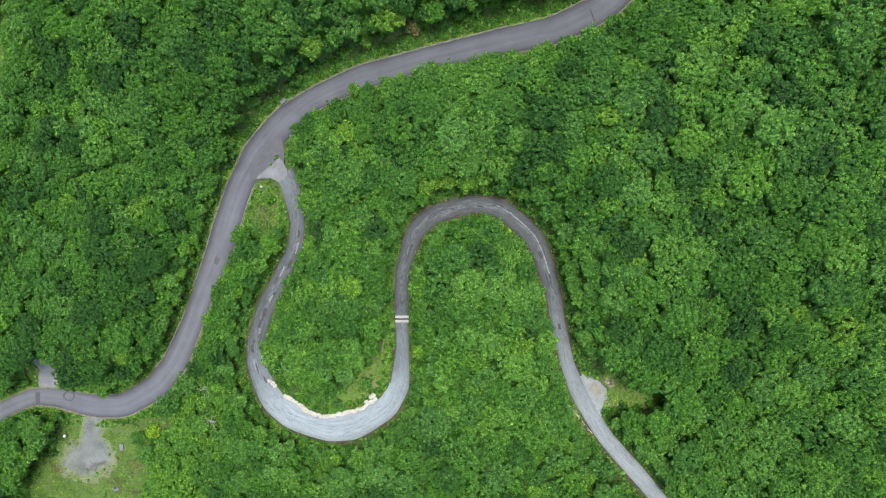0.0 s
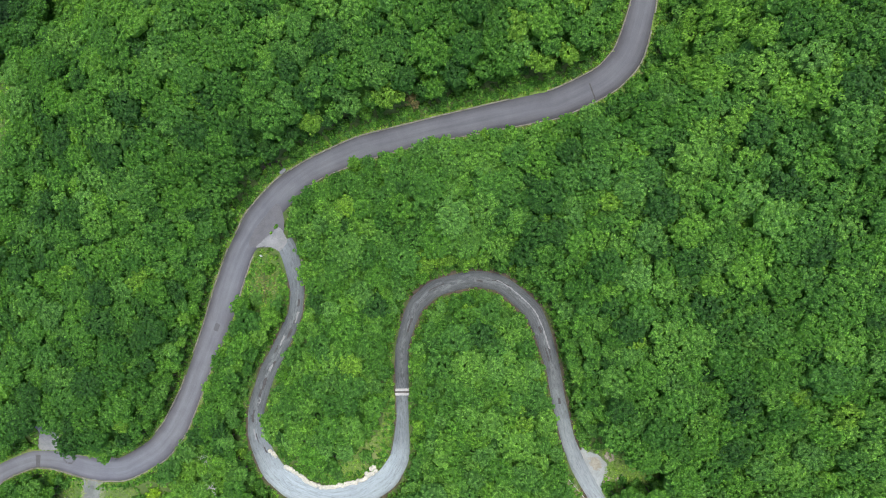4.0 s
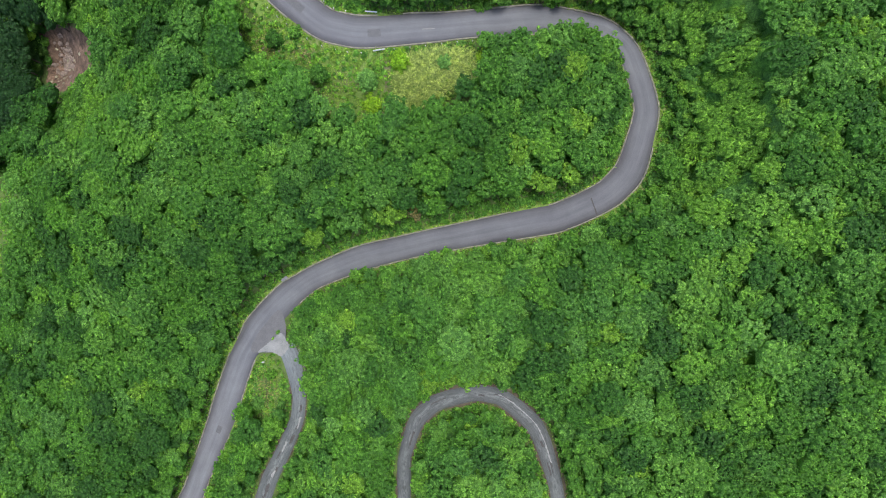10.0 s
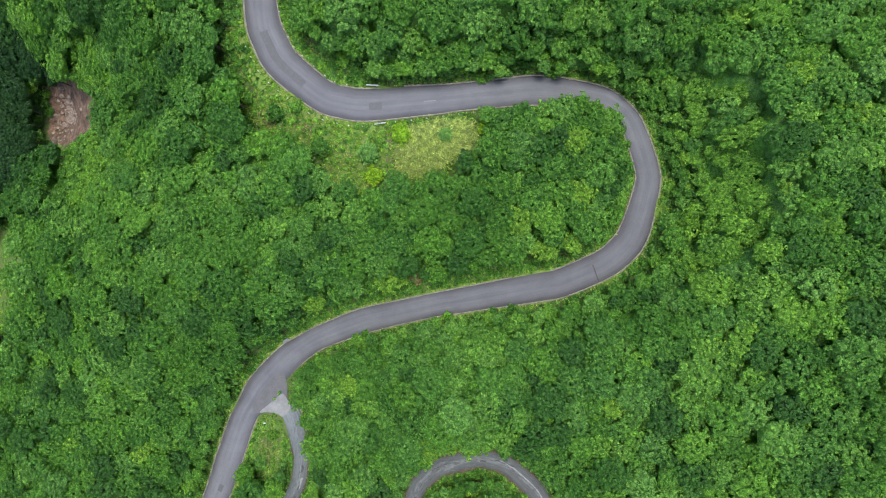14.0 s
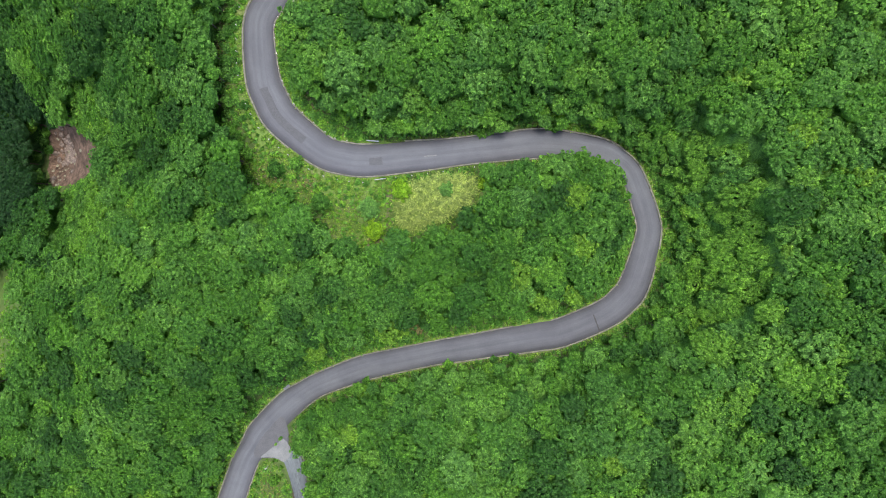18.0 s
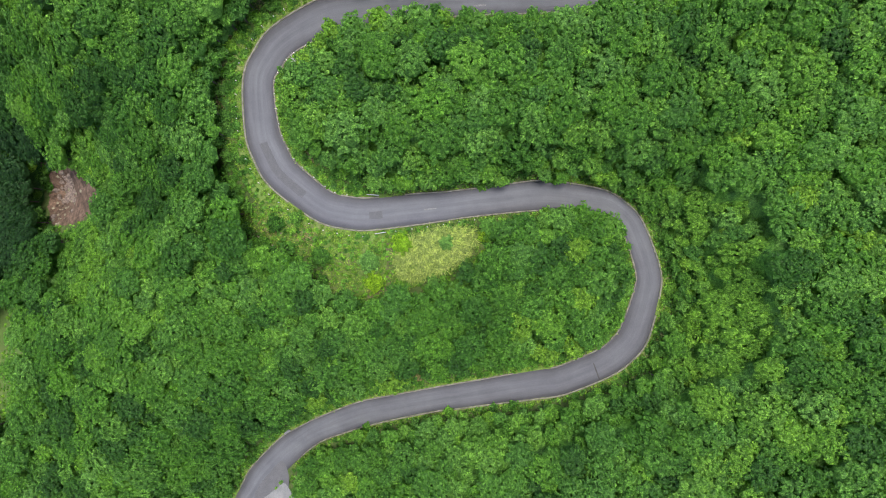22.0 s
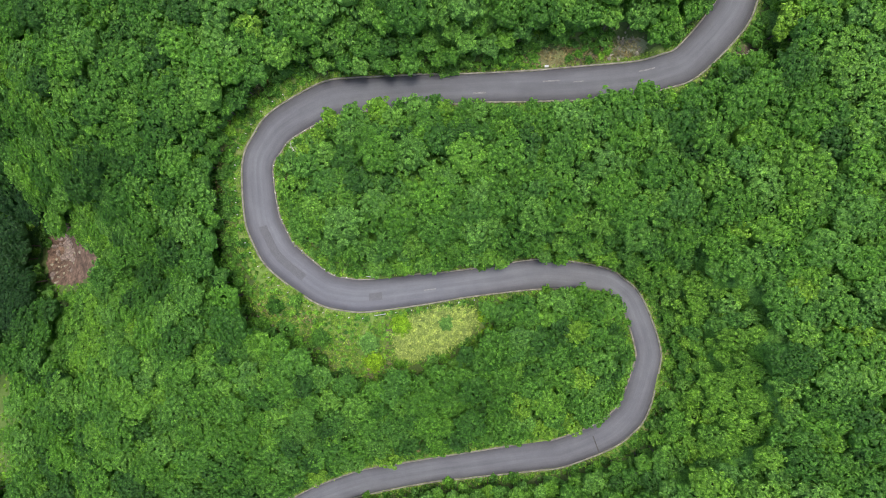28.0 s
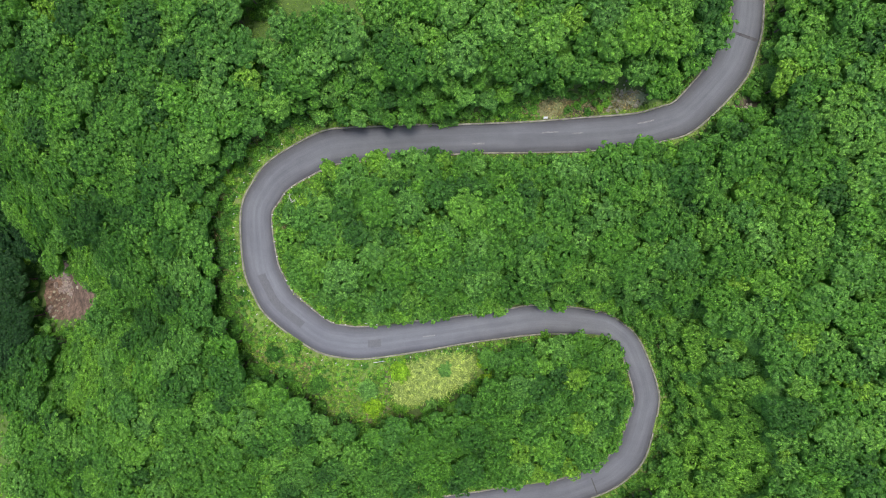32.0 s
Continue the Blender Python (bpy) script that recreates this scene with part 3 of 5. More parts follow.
def crown_arrays(rng, radius, depth, hubs, leaves, size, lobes=6, round_n=11):
    """Sprays of leaves over the dense inner foliage of a crown: a flat uneven dome of several lobes with a hanging skirt. The top is near depth, the rim near 0."""
    i = np.arange(hubs) + 0.5
    ang = rng.uniform(0, 6.28) + i * 2.39996 + rng.normal(size=hubs) * 0.16
    r = radius * np.sqrt(i / hubs) * rng.uniform(0.9, 1.02, hubs)
    wave = 1 + 0.11 * np.sin(ang * 3 + rng.uniform(0, 6)) + 0.07 * np.sin(ang * 5 + rng.uniform(0, 6))
    p = np.stack([r * np.cos(ang), r * np.sin(ang)], 1) * wave[:, None]
    la, lr = rng.uniform(0, 6.28) + np.arange(lobes) * 6.28 / lobes + rng.normal(size=lobes) * 0.3, radius * rng.uniform(0.4, 0.75, lobes)
    knobs = np.vstack([np.stack([lr * np.cos(la), lr * np.sin(la)], 1), [[0.0, 0.0]]])
    near = np.linalg.norm(p[:, None] - knobs[None], axis=2).min(1) / radius
    z = depth * np.clip(1 - (r / (radius * 1.1)) ** 2.4, 0.02, 1) + depth * 0.6 * (0.2 - near) + rng.normal(size=hubs) * 0.15 * radius ** 0.5
    up = np.c_[p / radius * 0.55 + rng.normal(size=(hubs, 2)) * 0.16, np.ones(hubs)]
    up /= np.linalg.norm(up, axis=1)[:, None]
    lv = spray_leaves(rng, np.c_[p, z], up, 0.94 * radius / hubs ** 0.5, leaves, size)
    a = np.arange(round_n) * 2 * np.pi / round_n
    rings = [np.array([[0, 0, depth - 0.25 * min(3.0, radius)]])]
    for q, r in enumerate((0.28, 0.52, 0.76, 0.8)):
        z = depth * (1 - (r / 1.1) ** 2.4) - 0.25 * min(3.0, radius) if q < 3 else -0.62 * radius
        rr = radius * r * rng.uniform(0.9, 1.08, round_n)
        b = a + q * 0.28 + rng.normal(size=round_n) * 0.1
        rings.append(np.stack([rr * np.cos(b), rr * np.sin(b), z + rng.normal(size=round_n) * 0.1 * depth], 1))
    top = [(0, 1 + k, 1 + (k + 1) % round_n) for k in range(round_n)]
    body = as_tris(grid_faces(4, round_n, True) + 1)
    return joined([(lv, as_tris(quad_faces(len(lv) // 4))), (np.vstack(rings), np.vstack([np.array(top), body]))])


def tube(path, radii, sides_n=6):
    """Verts and faces of a round bar through path."""
    path = np.array(path, float)
    d = np.gradient(path, axis=0)
    d /= np.linalg.norm(d, axis=1)[:, None]
    ref = np.where(np.abs(d[:, 2:3]) < 0.9, np.array([[0, 0, 1.0]]), np.array([[1.0, 0, 0]]))
    a = np.cross(d, ref)
    a /= np.linalg.norm(a, axis=1)[:, None]
    b = np.cross(d, a)
    t = np.arange(sides_n) * 2 * np.pi / sides_n
    v = path[:, None] + np.array(radii, float)[:, None, None] * (np.cos(t)[None, :, None] * a[:, None] + np.sin(t)[None, :, None] * b[:, None])
    return v.reshape(-1, 3), grid_faces(len(path), sides_n, True)


def trunk_arrays(rng, height, radius, spread):
    """A tapered trunk with three limbs that carry the crown."""
    bend = rng.normal(size=2) * 0.25
    pieces = [tube([(0, 0, -0.8), (bend[0] * 0.3, bend[1] * 0.3, height * 0.4), (bend[0], bend[1], height * 0.95)], [radius, radius * 0.7, radius * 0.2], 5)]
    for i in range(3):
        a, z = i * 2.1 + rng.uniform(0, 1), height * rng.uniform(0.45, 0.65)
        o = np.array([math.cos(a), math.sin(a)]) * spread
        pieces.append(tube([(0, 0, z), (o[0] * 0.4, o[1] * 0.4, z + height * 0.12), (o[0], o[1], z + height * 0.24)], [radius * 0.45, radius * 0.3, radius * 0.1], 4))
    return joined(pieces)


# crowns of three sizes, drawn at their own scale so that the leaves stay alike: small, middling, broad
TREE_KINDS, CROWN_SIZES = [], ((1.75, 0.55, 17, 11), (2.5, 0.82, 35, 11), (3.3, 1.1, 60, 11))
for k in range(12):
    rng = np.random.default_rng(40 + k)
    wide, deep, hubs, leaves = CROWN_SIZES[k // 4]
    crown = crown_arrays(rng, wide, deep * (0.85 + 0.1 * (k % 4)), hubs, leaves, 0.42, 4 + k // 4)
    TREE_KINDS.append((crown, *trunk_arrays(rng, 7.0, 0.11 + 0.03 * wide, wide * 0.6)))

# clearings without trees: x, y, radius
CLEARINGS = [(-79, -41, 5), (-74, -42, 5.5), (-80, -47, 6), (-70, -47, 6), (-66, -46, 4), (-76, -52, 7), (-85.5, -27, 4.4), (-35.5, 10.5, 4), (-35.2, 6.5, 4.5), (-35.8, 3.5, 3.6), (-10, 61.5, 5.5), (-4, 63, 5.5), (1.5, 65.5, 4.8), (-15, 61, 5), (-18, 64.5, 4), (-25, 68, 3.5), (-31, 68.5, 2.5), (28, -26, 3.6), (31, -27, 2.6), (-19, 122, 6), (-26, 117.5, 3.6), (-34, 122.5, 3.4), (-13, 122, 4.5), (-84, 75, 5), (-16, -26.5, 3.6), (-12, -24.5, 3)]
# open grass beside the bends: side, from and to along the road, how far out, radius
OPEN = [(-30, 19, 2.2), (-30.2, 16.6, 2.3), (-29.2, 14.2, 2.3), (-28.2, 11.3, 2.1), (-28, -26.3, 3.4), (-24.5, -28.6, 3.3), (-20, -28.6, 3), (-31, -24, 2.8), (28.6, -22.4, 2.8), (-80, -28.3, 3.9), (-75, -28.5, 2), (-82, -26, 4.2), (-80, -23.5, 3)]
for side, lo, hi, out, r in ((1, 238, 264, 2.6, 3.8), (1, 264, 288, 1.2, 2.5), (-1, 244, 284, 1.2, 2.9), (-1, 168, 196, 0.6, 1.9), (1, 320, 336, 1.5, 3.2), (1, 98, 112, 1.0, 2.8), (1, 112, 164, 1.2, 2.5), (1, 164, 196, 0.8, 1.9), (-1, 26, 62, 0.8, 2.0), (-1, 62, 92, 0.3, 1.8)):
    for s in np.arange(lo, hi, 2.0):
        i = int(np.searchsorted(MAIN_S, s))
        c = MAIN[i, :2] + sides(MAIN)[i] * side * (MAIN[i, 3] / 2 + out)
        OPEN.append((c[0], c[1], r))
CLEARINGS += [(22.2, -28.4, 1.8), (24, -30.8, 1.9), (26, -33.2, 1.9), (44.8, 105.4, 2.4), (31.5, -26, 3.6), (34.8, -26.5, 2.8), (37.5, -26, 2), (-64, -39, 4), (-60.8, -38.4, 3.2), (-57.5, -36, 2.4), (-78, 70.5, 3.6), (-82, 70.5, 4), (-34.5, 14.8, 2.2), (-11, -21, 3.2), (-9.8, -17.5, 2.6), (-9.2, -14, 2.0), (-13, -24, 4), (-17, -27.3, 3.4), (-18, 61.5, 4.8), (-21, 64.5, 4), (-13, 58.5, 4), (-27, 68, 3.2), (-31, 71, 2.4), (0, 61.3, 3.4), (-5, 60, 4.2), (4.5, 64, 3.4)]
CLEARINGS += [(-67.6, -42.2, 5), (-66, -46.5, 5.2), (-69, -51.5, 5.5), (-85, -50.5, 5.5), (-80, -53, 5), (-73.6, -54, 5.5), (-89, -53, 3), (-70, -39.5, 3)]
CLEARINGS += [(16.3, 106.2, 2.3), (27.4, 107.3, 2.4), (-34, 18.8, 1.9), (-88, 32, 5), (-88, 38, 5.2), (-88, 44, 5.2), (-88.5, 50, 5), (-94, 40, 6), (-94, 48, 6), (-94, 33, 5), (-2, 94.6, 1.1), (-22.6, 92.6, 1.5), (-32, 16.6, 3.4), (-30.6, 13.6, 2.6), (-30.6, 19.6, 2.2), (-27, 70.5, 3.2), (-22.5, 67, 3.6), (-31, 74.5, 2.4), (-88, 80, 4.5), (-88.5, 76, 5), (-86, 82.5, 3), (30.4, -40.6, 1.5), (28.9, -43, 1.4), (39.8, -32.4, 1.7), (-5.4, 41.2, 1.5), (-69, -42, 2)]
CLEARINGS += [(-87, 73, 4.5), (-79, 79, 4), (-75, 73, 4), (-80, 75, 6), (-75, 76, 5), (-71, 75, 3), (-85, 79, 4)]
# where branches reach out over the road: x, y, radius
OVERHANG = [(18.5, 77.5, 4), (6.5, 76.5, 3.5), (20, 68.5, 4.5), (28, 66, 4), (-10, 106, 5), (-2, 106, 4), (-14, 97.5, 4), (-6, 98, 4), (2, 98.4, 3.5), (26, 98, 4), (-14, 29.5, 2.6), (-1, 32.5, 2.6), (10, 34.6, 2.6)]
# scrub slopes, where the trees stay low: x, y, radius
SCRUB = [(-70, 62, 9), (-72, 74, 7), (-66, 82, 7), (38, 63, 4), (39.5, 52, 4), (-47, -33, 7), (-52, -42, 9), (-60, -48, 9), (-58, -42, 6), (-63, -52, 6), (20, -40, 7), (24, -36, 4), (-22, -38, 4), (36, 73, 5), (42, 58, 6), (44, 50, 5.5), (43, 66, 5), (40, 44, 4)]
# trees with fresh yellow-green leaves: x, y
LIME = [(-20, 95.5), (-18, 97), (-24.5, 88.5), (0, 12.4), (4, 11.6), (-3, 11), (18, -10.6), (-8.8, 41.8), (26.6, 20.8), (56, -11.6), (15, -16.4), (44, 0), (-24.7, 38), (21.8, 48.8), (15.8, 45.8), (11.6, 51), (58, 65.5), (44.3, 74), (51, 71), (23.6, 57), (1.4, 99.7), (9.3, 119), (26.7, 114.7), (47.6, 109), (40.8, 118.5), (-28, 112), (-46, 115), (-57.7, 121), (-61, -39.5), (-44, 5)]


# stands with darker or lighter leaves: x, y, radius, shift
# ravine and north-west entries darken the leaves for shade lying there
STANDS = [(-79, 57, 13, -0.12), (-77, 66, 8, -0.12), (-20, 42, 11, -0.14), (-96, 78, 18, -0.3), (-91, 65, 11, -0.3), (-46, 74, 9, -0.16), (0, 46, 11, -0.12), (48, 2, 26, -0.12), (-52, 103, 26, -0.17), (48, 40, 14, 0.1), (-52, 42, 14, 0.06), (-72, 40, 10, -0.1), (44, 56, 12, 0.22), (-38, 31, 10, -0.26), (-46, 21, 9, -0.08), (-57, -6, 13, -0.16), (-57, -42, 12, 0.2), (-48, -34, 10, 0.16)]


def in_discs(xy, discs):
    hit = np.zeros(len(xy), bool)
    for a, b, r in discs:
        hit |= (xy[:, 0] - a) ** 2 + (xy[:, 1] - b) ** 2 < r * r
    return hit


def edge_rim(xy):
    """How far inside the woods a point lies, from the nearest road or open ground."""
    rim = nearest_way(xy)[0] - 1.1
    for a, b, r in CLEARINGS + OPEN:
        rim = np.minimum(rim, np.hypot(xy[:, 0] - a, xy[:, 1] - b) - r)
    return rim


def scatter(spread, smallest, largest, count, seed, keep, roadside):
    """Places x, y, scale, distance to the road: close together, clear of roads and clearings."""
    rng = np.random.default_rng(seed)
    taken, out = {}, []
    cand = np.c_[rng.uniform(-101, 73, count), rng.uniform(-60, 134, count)]
    cand = cand[((cand[:, 0] > -86) | (cand[:, 1] < 98)) & ~in_discs(cand, CLEARINGS)]
    if roadside < 1:
        cand = cand[~in_discs(cand, OPEN)]
    scrubby, opened = in_discs(cand, SCRUB), in_discs(cand, OPEN)
    gap, _ = nearest_way(cand)
    size = rng.uniform(smallest, largest, len(cand))
    size = np.where(gap < 5.0, size * roadside, size)
    size = np.where((roadside < 1) & scrubby, size * 0.66, np.where(opened, size * 0.6, size))
    gap_own = gap + 1.1 * in_discs(cand, OVERHANG)
    for (x, y), g, c, s in zip(cand.tolist(), gap.tolist(), gap_own.tolist(), size.tolist()):
        if c < keep[0] * s * (0.8 + 0.22 * math.sin(x * 0.7 + y * 0.9) ** 2) + keep[1]:
            continue
        i, j = int(x // spread), int(y // spread)
        if all((x - p) ** 2 + (y - q) ** 2 > (0.5 * spread * (s + r)) ** 2 for di in (-2, -1, 0, 1, 2) for dj in (-2, -1, 0, 1, 2) for p, q, r in taken.get((i + di, j + dj), ())):
            taken.setdefault((i, j), []).append((x, y, s))
            out.append((x, y, s, g))
    return np.array(out)


TREES = scatter(3.55, 0.55, 1.2, 120000, 7, (2.45, 0.5), 0.72)
order = np.argsort(TREES[:, 3], kind="stable")
rng = np.random.default_rng(11)
count = len(TREES)
TREE_Z = land(TREES[:, :2])
broad = np.array([noise.noise((x * 0.06, y * 0.06, 3.0)) for x, y in TREES[:, :2]])
TREE_TINT = np.clip(0.5 + 0.23 * rng.normal(size=count) + 0.3 * broad, 0.02, 0.85)
lime = np.array([min((x - a) ** 2 + (y - b) ** 2 for a, b in LIME) < 4.4 for x, y in TREES[:, :2]]) | (rng.uniform(size=count) > 0.993)
for a, b, r, shift in STANDS:
    TREE_TINT += shift * np.clip(1.6 - 1.6 * np.hypot(TREES[:, 0] - a, TREES[:, 1] - b) / r, 0, 1)
TREE_TINT -= np.where((TREES[:, 0] < -42) & (TREES[:, 1] > -26), np.interp(TREES[:, 1], [12, 24, 50, 52], [0.14, 0.03, 0.02, 0.0]), 0)
# on the lowest ground the ravine's shade is painted into the tint
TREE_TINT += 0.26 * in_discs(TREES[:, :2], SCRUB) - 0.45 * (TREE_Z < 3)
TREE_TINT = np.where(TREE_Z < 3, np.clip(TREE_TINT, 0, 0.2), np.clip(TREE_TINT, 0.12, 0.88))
lime &= (TREES[:, 2] < 0.95) & (TREE_Z > 9)
TREE_TINT[lime] = 1.0
TREE_TURN = rng.uniform(0, 6.28, count)
TREE_CLASS = np.digitize(TREES[:, 2] * 2.95, (2.1, 2.9))
TREE_KIND = TREE_CLASS * 4 + rng.integers(0, 4, count)
TREE_SCALE = TREES[:, 2] * 2.95 / np.array([c[0] for c in CROWN_SIZES])[TREE_CLASS]
into = np.clip((TREES[:, 3] - 1.0) / 6.0, 0, 1)
TREE_RISE = (5.2 + 3.0 * into) * np.clip((TREES[:, 2] + 1.6) / 2.5, 0.7, 1.1) * (1 + 0.035 * rng.normal(size=count))
TREE_RISE *= np.where(in_discs(TREES[:, :2], SCRUB), 0.6, 1.0)
STEP = 3.5
TREE_SLOPE = np.stack([(land(TREES[:, :2] + STEP * e) - land(TREES[:, :2] - STEP * e)) / (2 * STEP) for e in np.eye(2)], 1) * 0.75 * into[:, None]
near_road, deep = order[:300], order[300:]

tree_meshes = [[mesh_of("crown", *c, [m], True) for m in (leaf_thing, leaf_lime)] + [mesh_of("trunk", v, f, [bark], True)] for c, v, f in TREE_KINDS]
for i in near_road:
    x, y, s, g = TREES[i]
    words = "fresh yellow-green broadleaf tree beside the road" if lime[i] else "low bushy green tree on the scrubby bank" if s < 0.55 else "leafy mid-green broadleaf tree beside the road"
    tree = thing("broadleaf_tree", words, "tree", pose(x, y, TREE_Z[i], 0, 0, math.degrees(TREE_TURN[i])), "roadside trees")
    trunk = part("trunk", tree_meshes[TREE_KIND[i]][2], tree)
    trunk.scale = (TREE_SCALE[i], TREE_SCALE[i], (TREE_RISE[i] + 0.9 * s) / 7.0)
    crown = part("crown", tree_meshes[TREE_KIND[i]][int(lime[i])], tree)
    crown.rotation_euler = Matrix.Rotation(-TREE_TURN[i], 3, "Z") @ Vector((math.atan(TREE_SLOPE[i, 1]), -math.atan(TREE_SLOPE[i, 0]), 0))
    crown.location, crown.scale = (0, 0, TREE_RISE[i]), (TREE_SCALE[i],) * 3


def massed(name, rows, kinds, mats, label, category):
    """Many plants as one mesh. Rows: x, y, z, scale, turn, kind, tint, crown height, trunk stretch, slope; kinds: leaf verts and, where there is one, trunk verts and faces."""
    vs, fs, idx, tints, n = [], [], [], [], 0
    for x, y, z, s, turn, k, tone, rise, stretch, gx, gy in rows:
        leaf, *wood = kinds[int(k)]
        co, si = math.cos(turn) * s, math.sin(turn) * s
        vs.append(leaf[0] @ np.array([[co, si, 0], [-si, co, 0], [0, 0, s]]) @ np.array([[1, 0, gx], [0, 1, gy], [0, 0, 1]]) + np.array([x, y, z + rise]))
        fs.append(leaf[1] + n)
        idx.append(np.zeros(len(fs[-1])))
        n += len(leaf[0])
        if wood:
            vs.append(wood[0] @ np.array([[co, si, 0], [-si, co, 0], [0, 0, stretch]]) + np.array([x, y, z]))
            fs.append(as_tris(wood[1]) + n)
            idx.append(np.ones(len(fs[-1])))
            n += len(wood[0])
        tints.append(np.full(len(leaf[0]) + (len(wood[0]) if wood else 0), tone))
    me = mesh_of(name, np.concatenate(vs), np.concatenate(fs), mats, True, np.concatenate(idx), tint=np.concatenate(tints))
    return tagged(new(name, me), label, category, kind="stuff")


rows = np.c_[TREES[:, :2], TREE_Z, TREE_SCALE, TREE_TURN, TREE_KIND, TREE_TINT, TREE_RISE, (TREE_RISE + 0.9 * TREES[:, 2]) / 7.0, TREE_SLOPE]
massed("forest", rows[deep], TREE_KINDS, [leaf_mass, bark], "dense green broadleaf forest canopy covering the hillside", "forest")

# ---- undergrowth between the trunks and along the banks ----
BUSH_KINDS = []
for k in range(5):
    rng = np.random.default_rng(90 + k)
    BUSH_KINDS.append((crown_arrays(rng, 1.4, 0.7, 8, 9, 0.4, 3, 7),))
low = scatter(1.8, 0.6, 1.15, 100000, 23, (1.35, 0.35), 1.0)
near_tree = np.concatenate([np.min(np.linalg.norm(low[k:k + 500, None, :2] - TREES[None, :, :2], axis=2) / TREES[None, :, 2], axis=1) for k in range(0, len(low), 500)])
scrubby = in_discs(low[:, :2], SCRUB)
fringe_in = edge_rim(low[:, :2])
skirt = (fringe_in > 0.1) & (fringe_in < 2.4)
hollow = near_tree > np.where(skirt, 1.0, np.where(scrubby, 1.5, 2.15))
low, near_tree, scrubby, skirt, fringe_in = low[hollow], near_tree[hollow], scrubby[hollow], skirt[hollow], fringe_in[hollow]
rng = np.random.default_rng(5)
n_low = len(low)
filling = (near_tree < 5.0) & (low[:, 3] > 2.6) & ~in_discs(low[:, :2], OPEN)
rise = np.where(filling, rng.uniform(0.72, 0.98, n_low) * (4.6 + 2.9 * np.clip((low[:, 3] - 1.0) / 6.0, 0, 1)), 0.35)
rise = np.where(scrubby, rng.uniform(0.8, 2.4, n_low) * np.clip(low[:, 3] / 5, 0.3, 1), rise)
rise = np.where(skirt, fringe_in * 1.7 + 0.3 + rng.uniform(-0.2, 0.6, n_low), rise)
low_rows = np.c_[low[:, :2], land(low[:, :2]), low[:, 2] * np.where(filling, 1.15, 1.0), rng.uniform(0, 6.28, n_low), rng.integers(0, 5, n_low), np.clip(0.55 + 0.17 * rng.normal(size=n_low) + 0.24 * in_discs(low[:, :2], SCRUB), 0.24, 0.98), rise, np.ones(n_low), np.zeros((n_low, 2))]
# saplings and bushes that lean out from under the outermost crowns
rng = np.random.default_rng(57)
outer = TREES[edge_rim(TREES[:, :2]) < 2.2]
outer = np.repeat(outer, 3, axis=0)
turn = rng.uniform(0, 6.28, len(outer))
reach = outer[:, 2] * rng.uniform(1.7, 2.9, len(outer))
lean = outer[:, :2] + np.c_[np.cos(turn), np.sin(turn)] * reach[:, None]
bare_spots = [(27.5, -27, 4.2), (-85.5, -26, 4.4), (-76, -43, 7.5), (-33.5, 15.5, 4.4), (-87, 77, 7), (16.3, 106.2, 2.4), (27.4, 107.3, 2.5), (-21, -30.5, 4), (-14, -27.5, 3.5), (-30, -27, 3.5)]
fits = (edge_rim(lean) < 0.3) & (nearest_way(lean)[0] > 1.5) & ~in_discs(lean, bare_spots)
lean = lean[fits]
n_lean = len(lean)
lean_rows = np.c_[lean, land(lean), rng.uniform(0.5, 0.95, n_lean), rng.uniform(0, 6.28, n_lean), rng.integers(0, 5, n_lean), np.clip(0.62 + 0.18 * rng.normal(size=n_lean), 0.25, 0.95), rng.uniform(0.2, 1.5, n_lean), np.ones(n_lean), np.zeros((n_lean, 2))]
low_rows = np.vstack([low_rows, lean_rows])
massed("undergrowth", low_rows, BUSH_KINDS, [leaf_mass], "low green shrubs and saplings under the trees and on the banks", "undergrowth")

# ---- closed shrub layer under the crowns ----
ux, uy = np.arange(-104, 76, 1.25), np.arange(-62, 136, 1.25)
rng = np.random.default_rng(31)
uxy = np.stack(np.meshgrid(ux, uy), -1).reshape(-1, 2)
uxy += rng.normal(size=uxy.shape) * 0.22
rim = edge_rim(uxy)
tall = np.where(in_discs(uxy, SCRUB), 2.0, 5.2) * np.clip(rim / 5.5, 0, 1) + rng.normal(size=len(uxy)) * 0.3
kept = grid_faces(len(uy), len(ux))
kept = kept[rim[kept].min(1) > 0.05]
# tint falls with ground height: ravine shade painted into the shrubs
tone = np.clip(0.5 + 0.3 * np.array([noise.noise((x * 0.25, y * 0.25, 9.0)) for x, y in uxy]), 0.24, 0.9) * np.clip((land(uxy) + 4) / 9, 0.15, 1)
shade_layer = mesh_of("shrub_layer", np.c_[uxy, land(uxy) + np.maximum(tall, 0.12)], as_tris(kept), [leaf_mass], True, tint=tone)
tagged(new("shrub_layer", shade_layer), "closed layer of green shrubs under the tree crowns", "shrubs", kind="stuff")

# ---- the woods go on round the place ----
WOOD_KINDS = [(crown_arrays(np.random.default_rng(120 + k), 4.2, 2.0, 12, 8, 1.05, 5), *TREE_KINDS[4 + k][1:]) for k in range(4)]
rng = np.random.default_rng(15)
far = np.stack(np.meshgrid(np.arange(-130, 104, 6.6), np.arange(-88, 166, 6.6)), -1).reshape(-1, 2)
far = far + rng.normal(size=far.shape) * 1.2
beyond = (far[:, 0] < -103) | (far[:, 0] > 75) | (far[:, 1] < -62) | (far[:, 1] > 136) | ((far[:, 0] < -88) & (far[:, 1] > 100))
far = far[beyond & (nearest_way(far)[0] > 4.5)]
n_far = len(far)
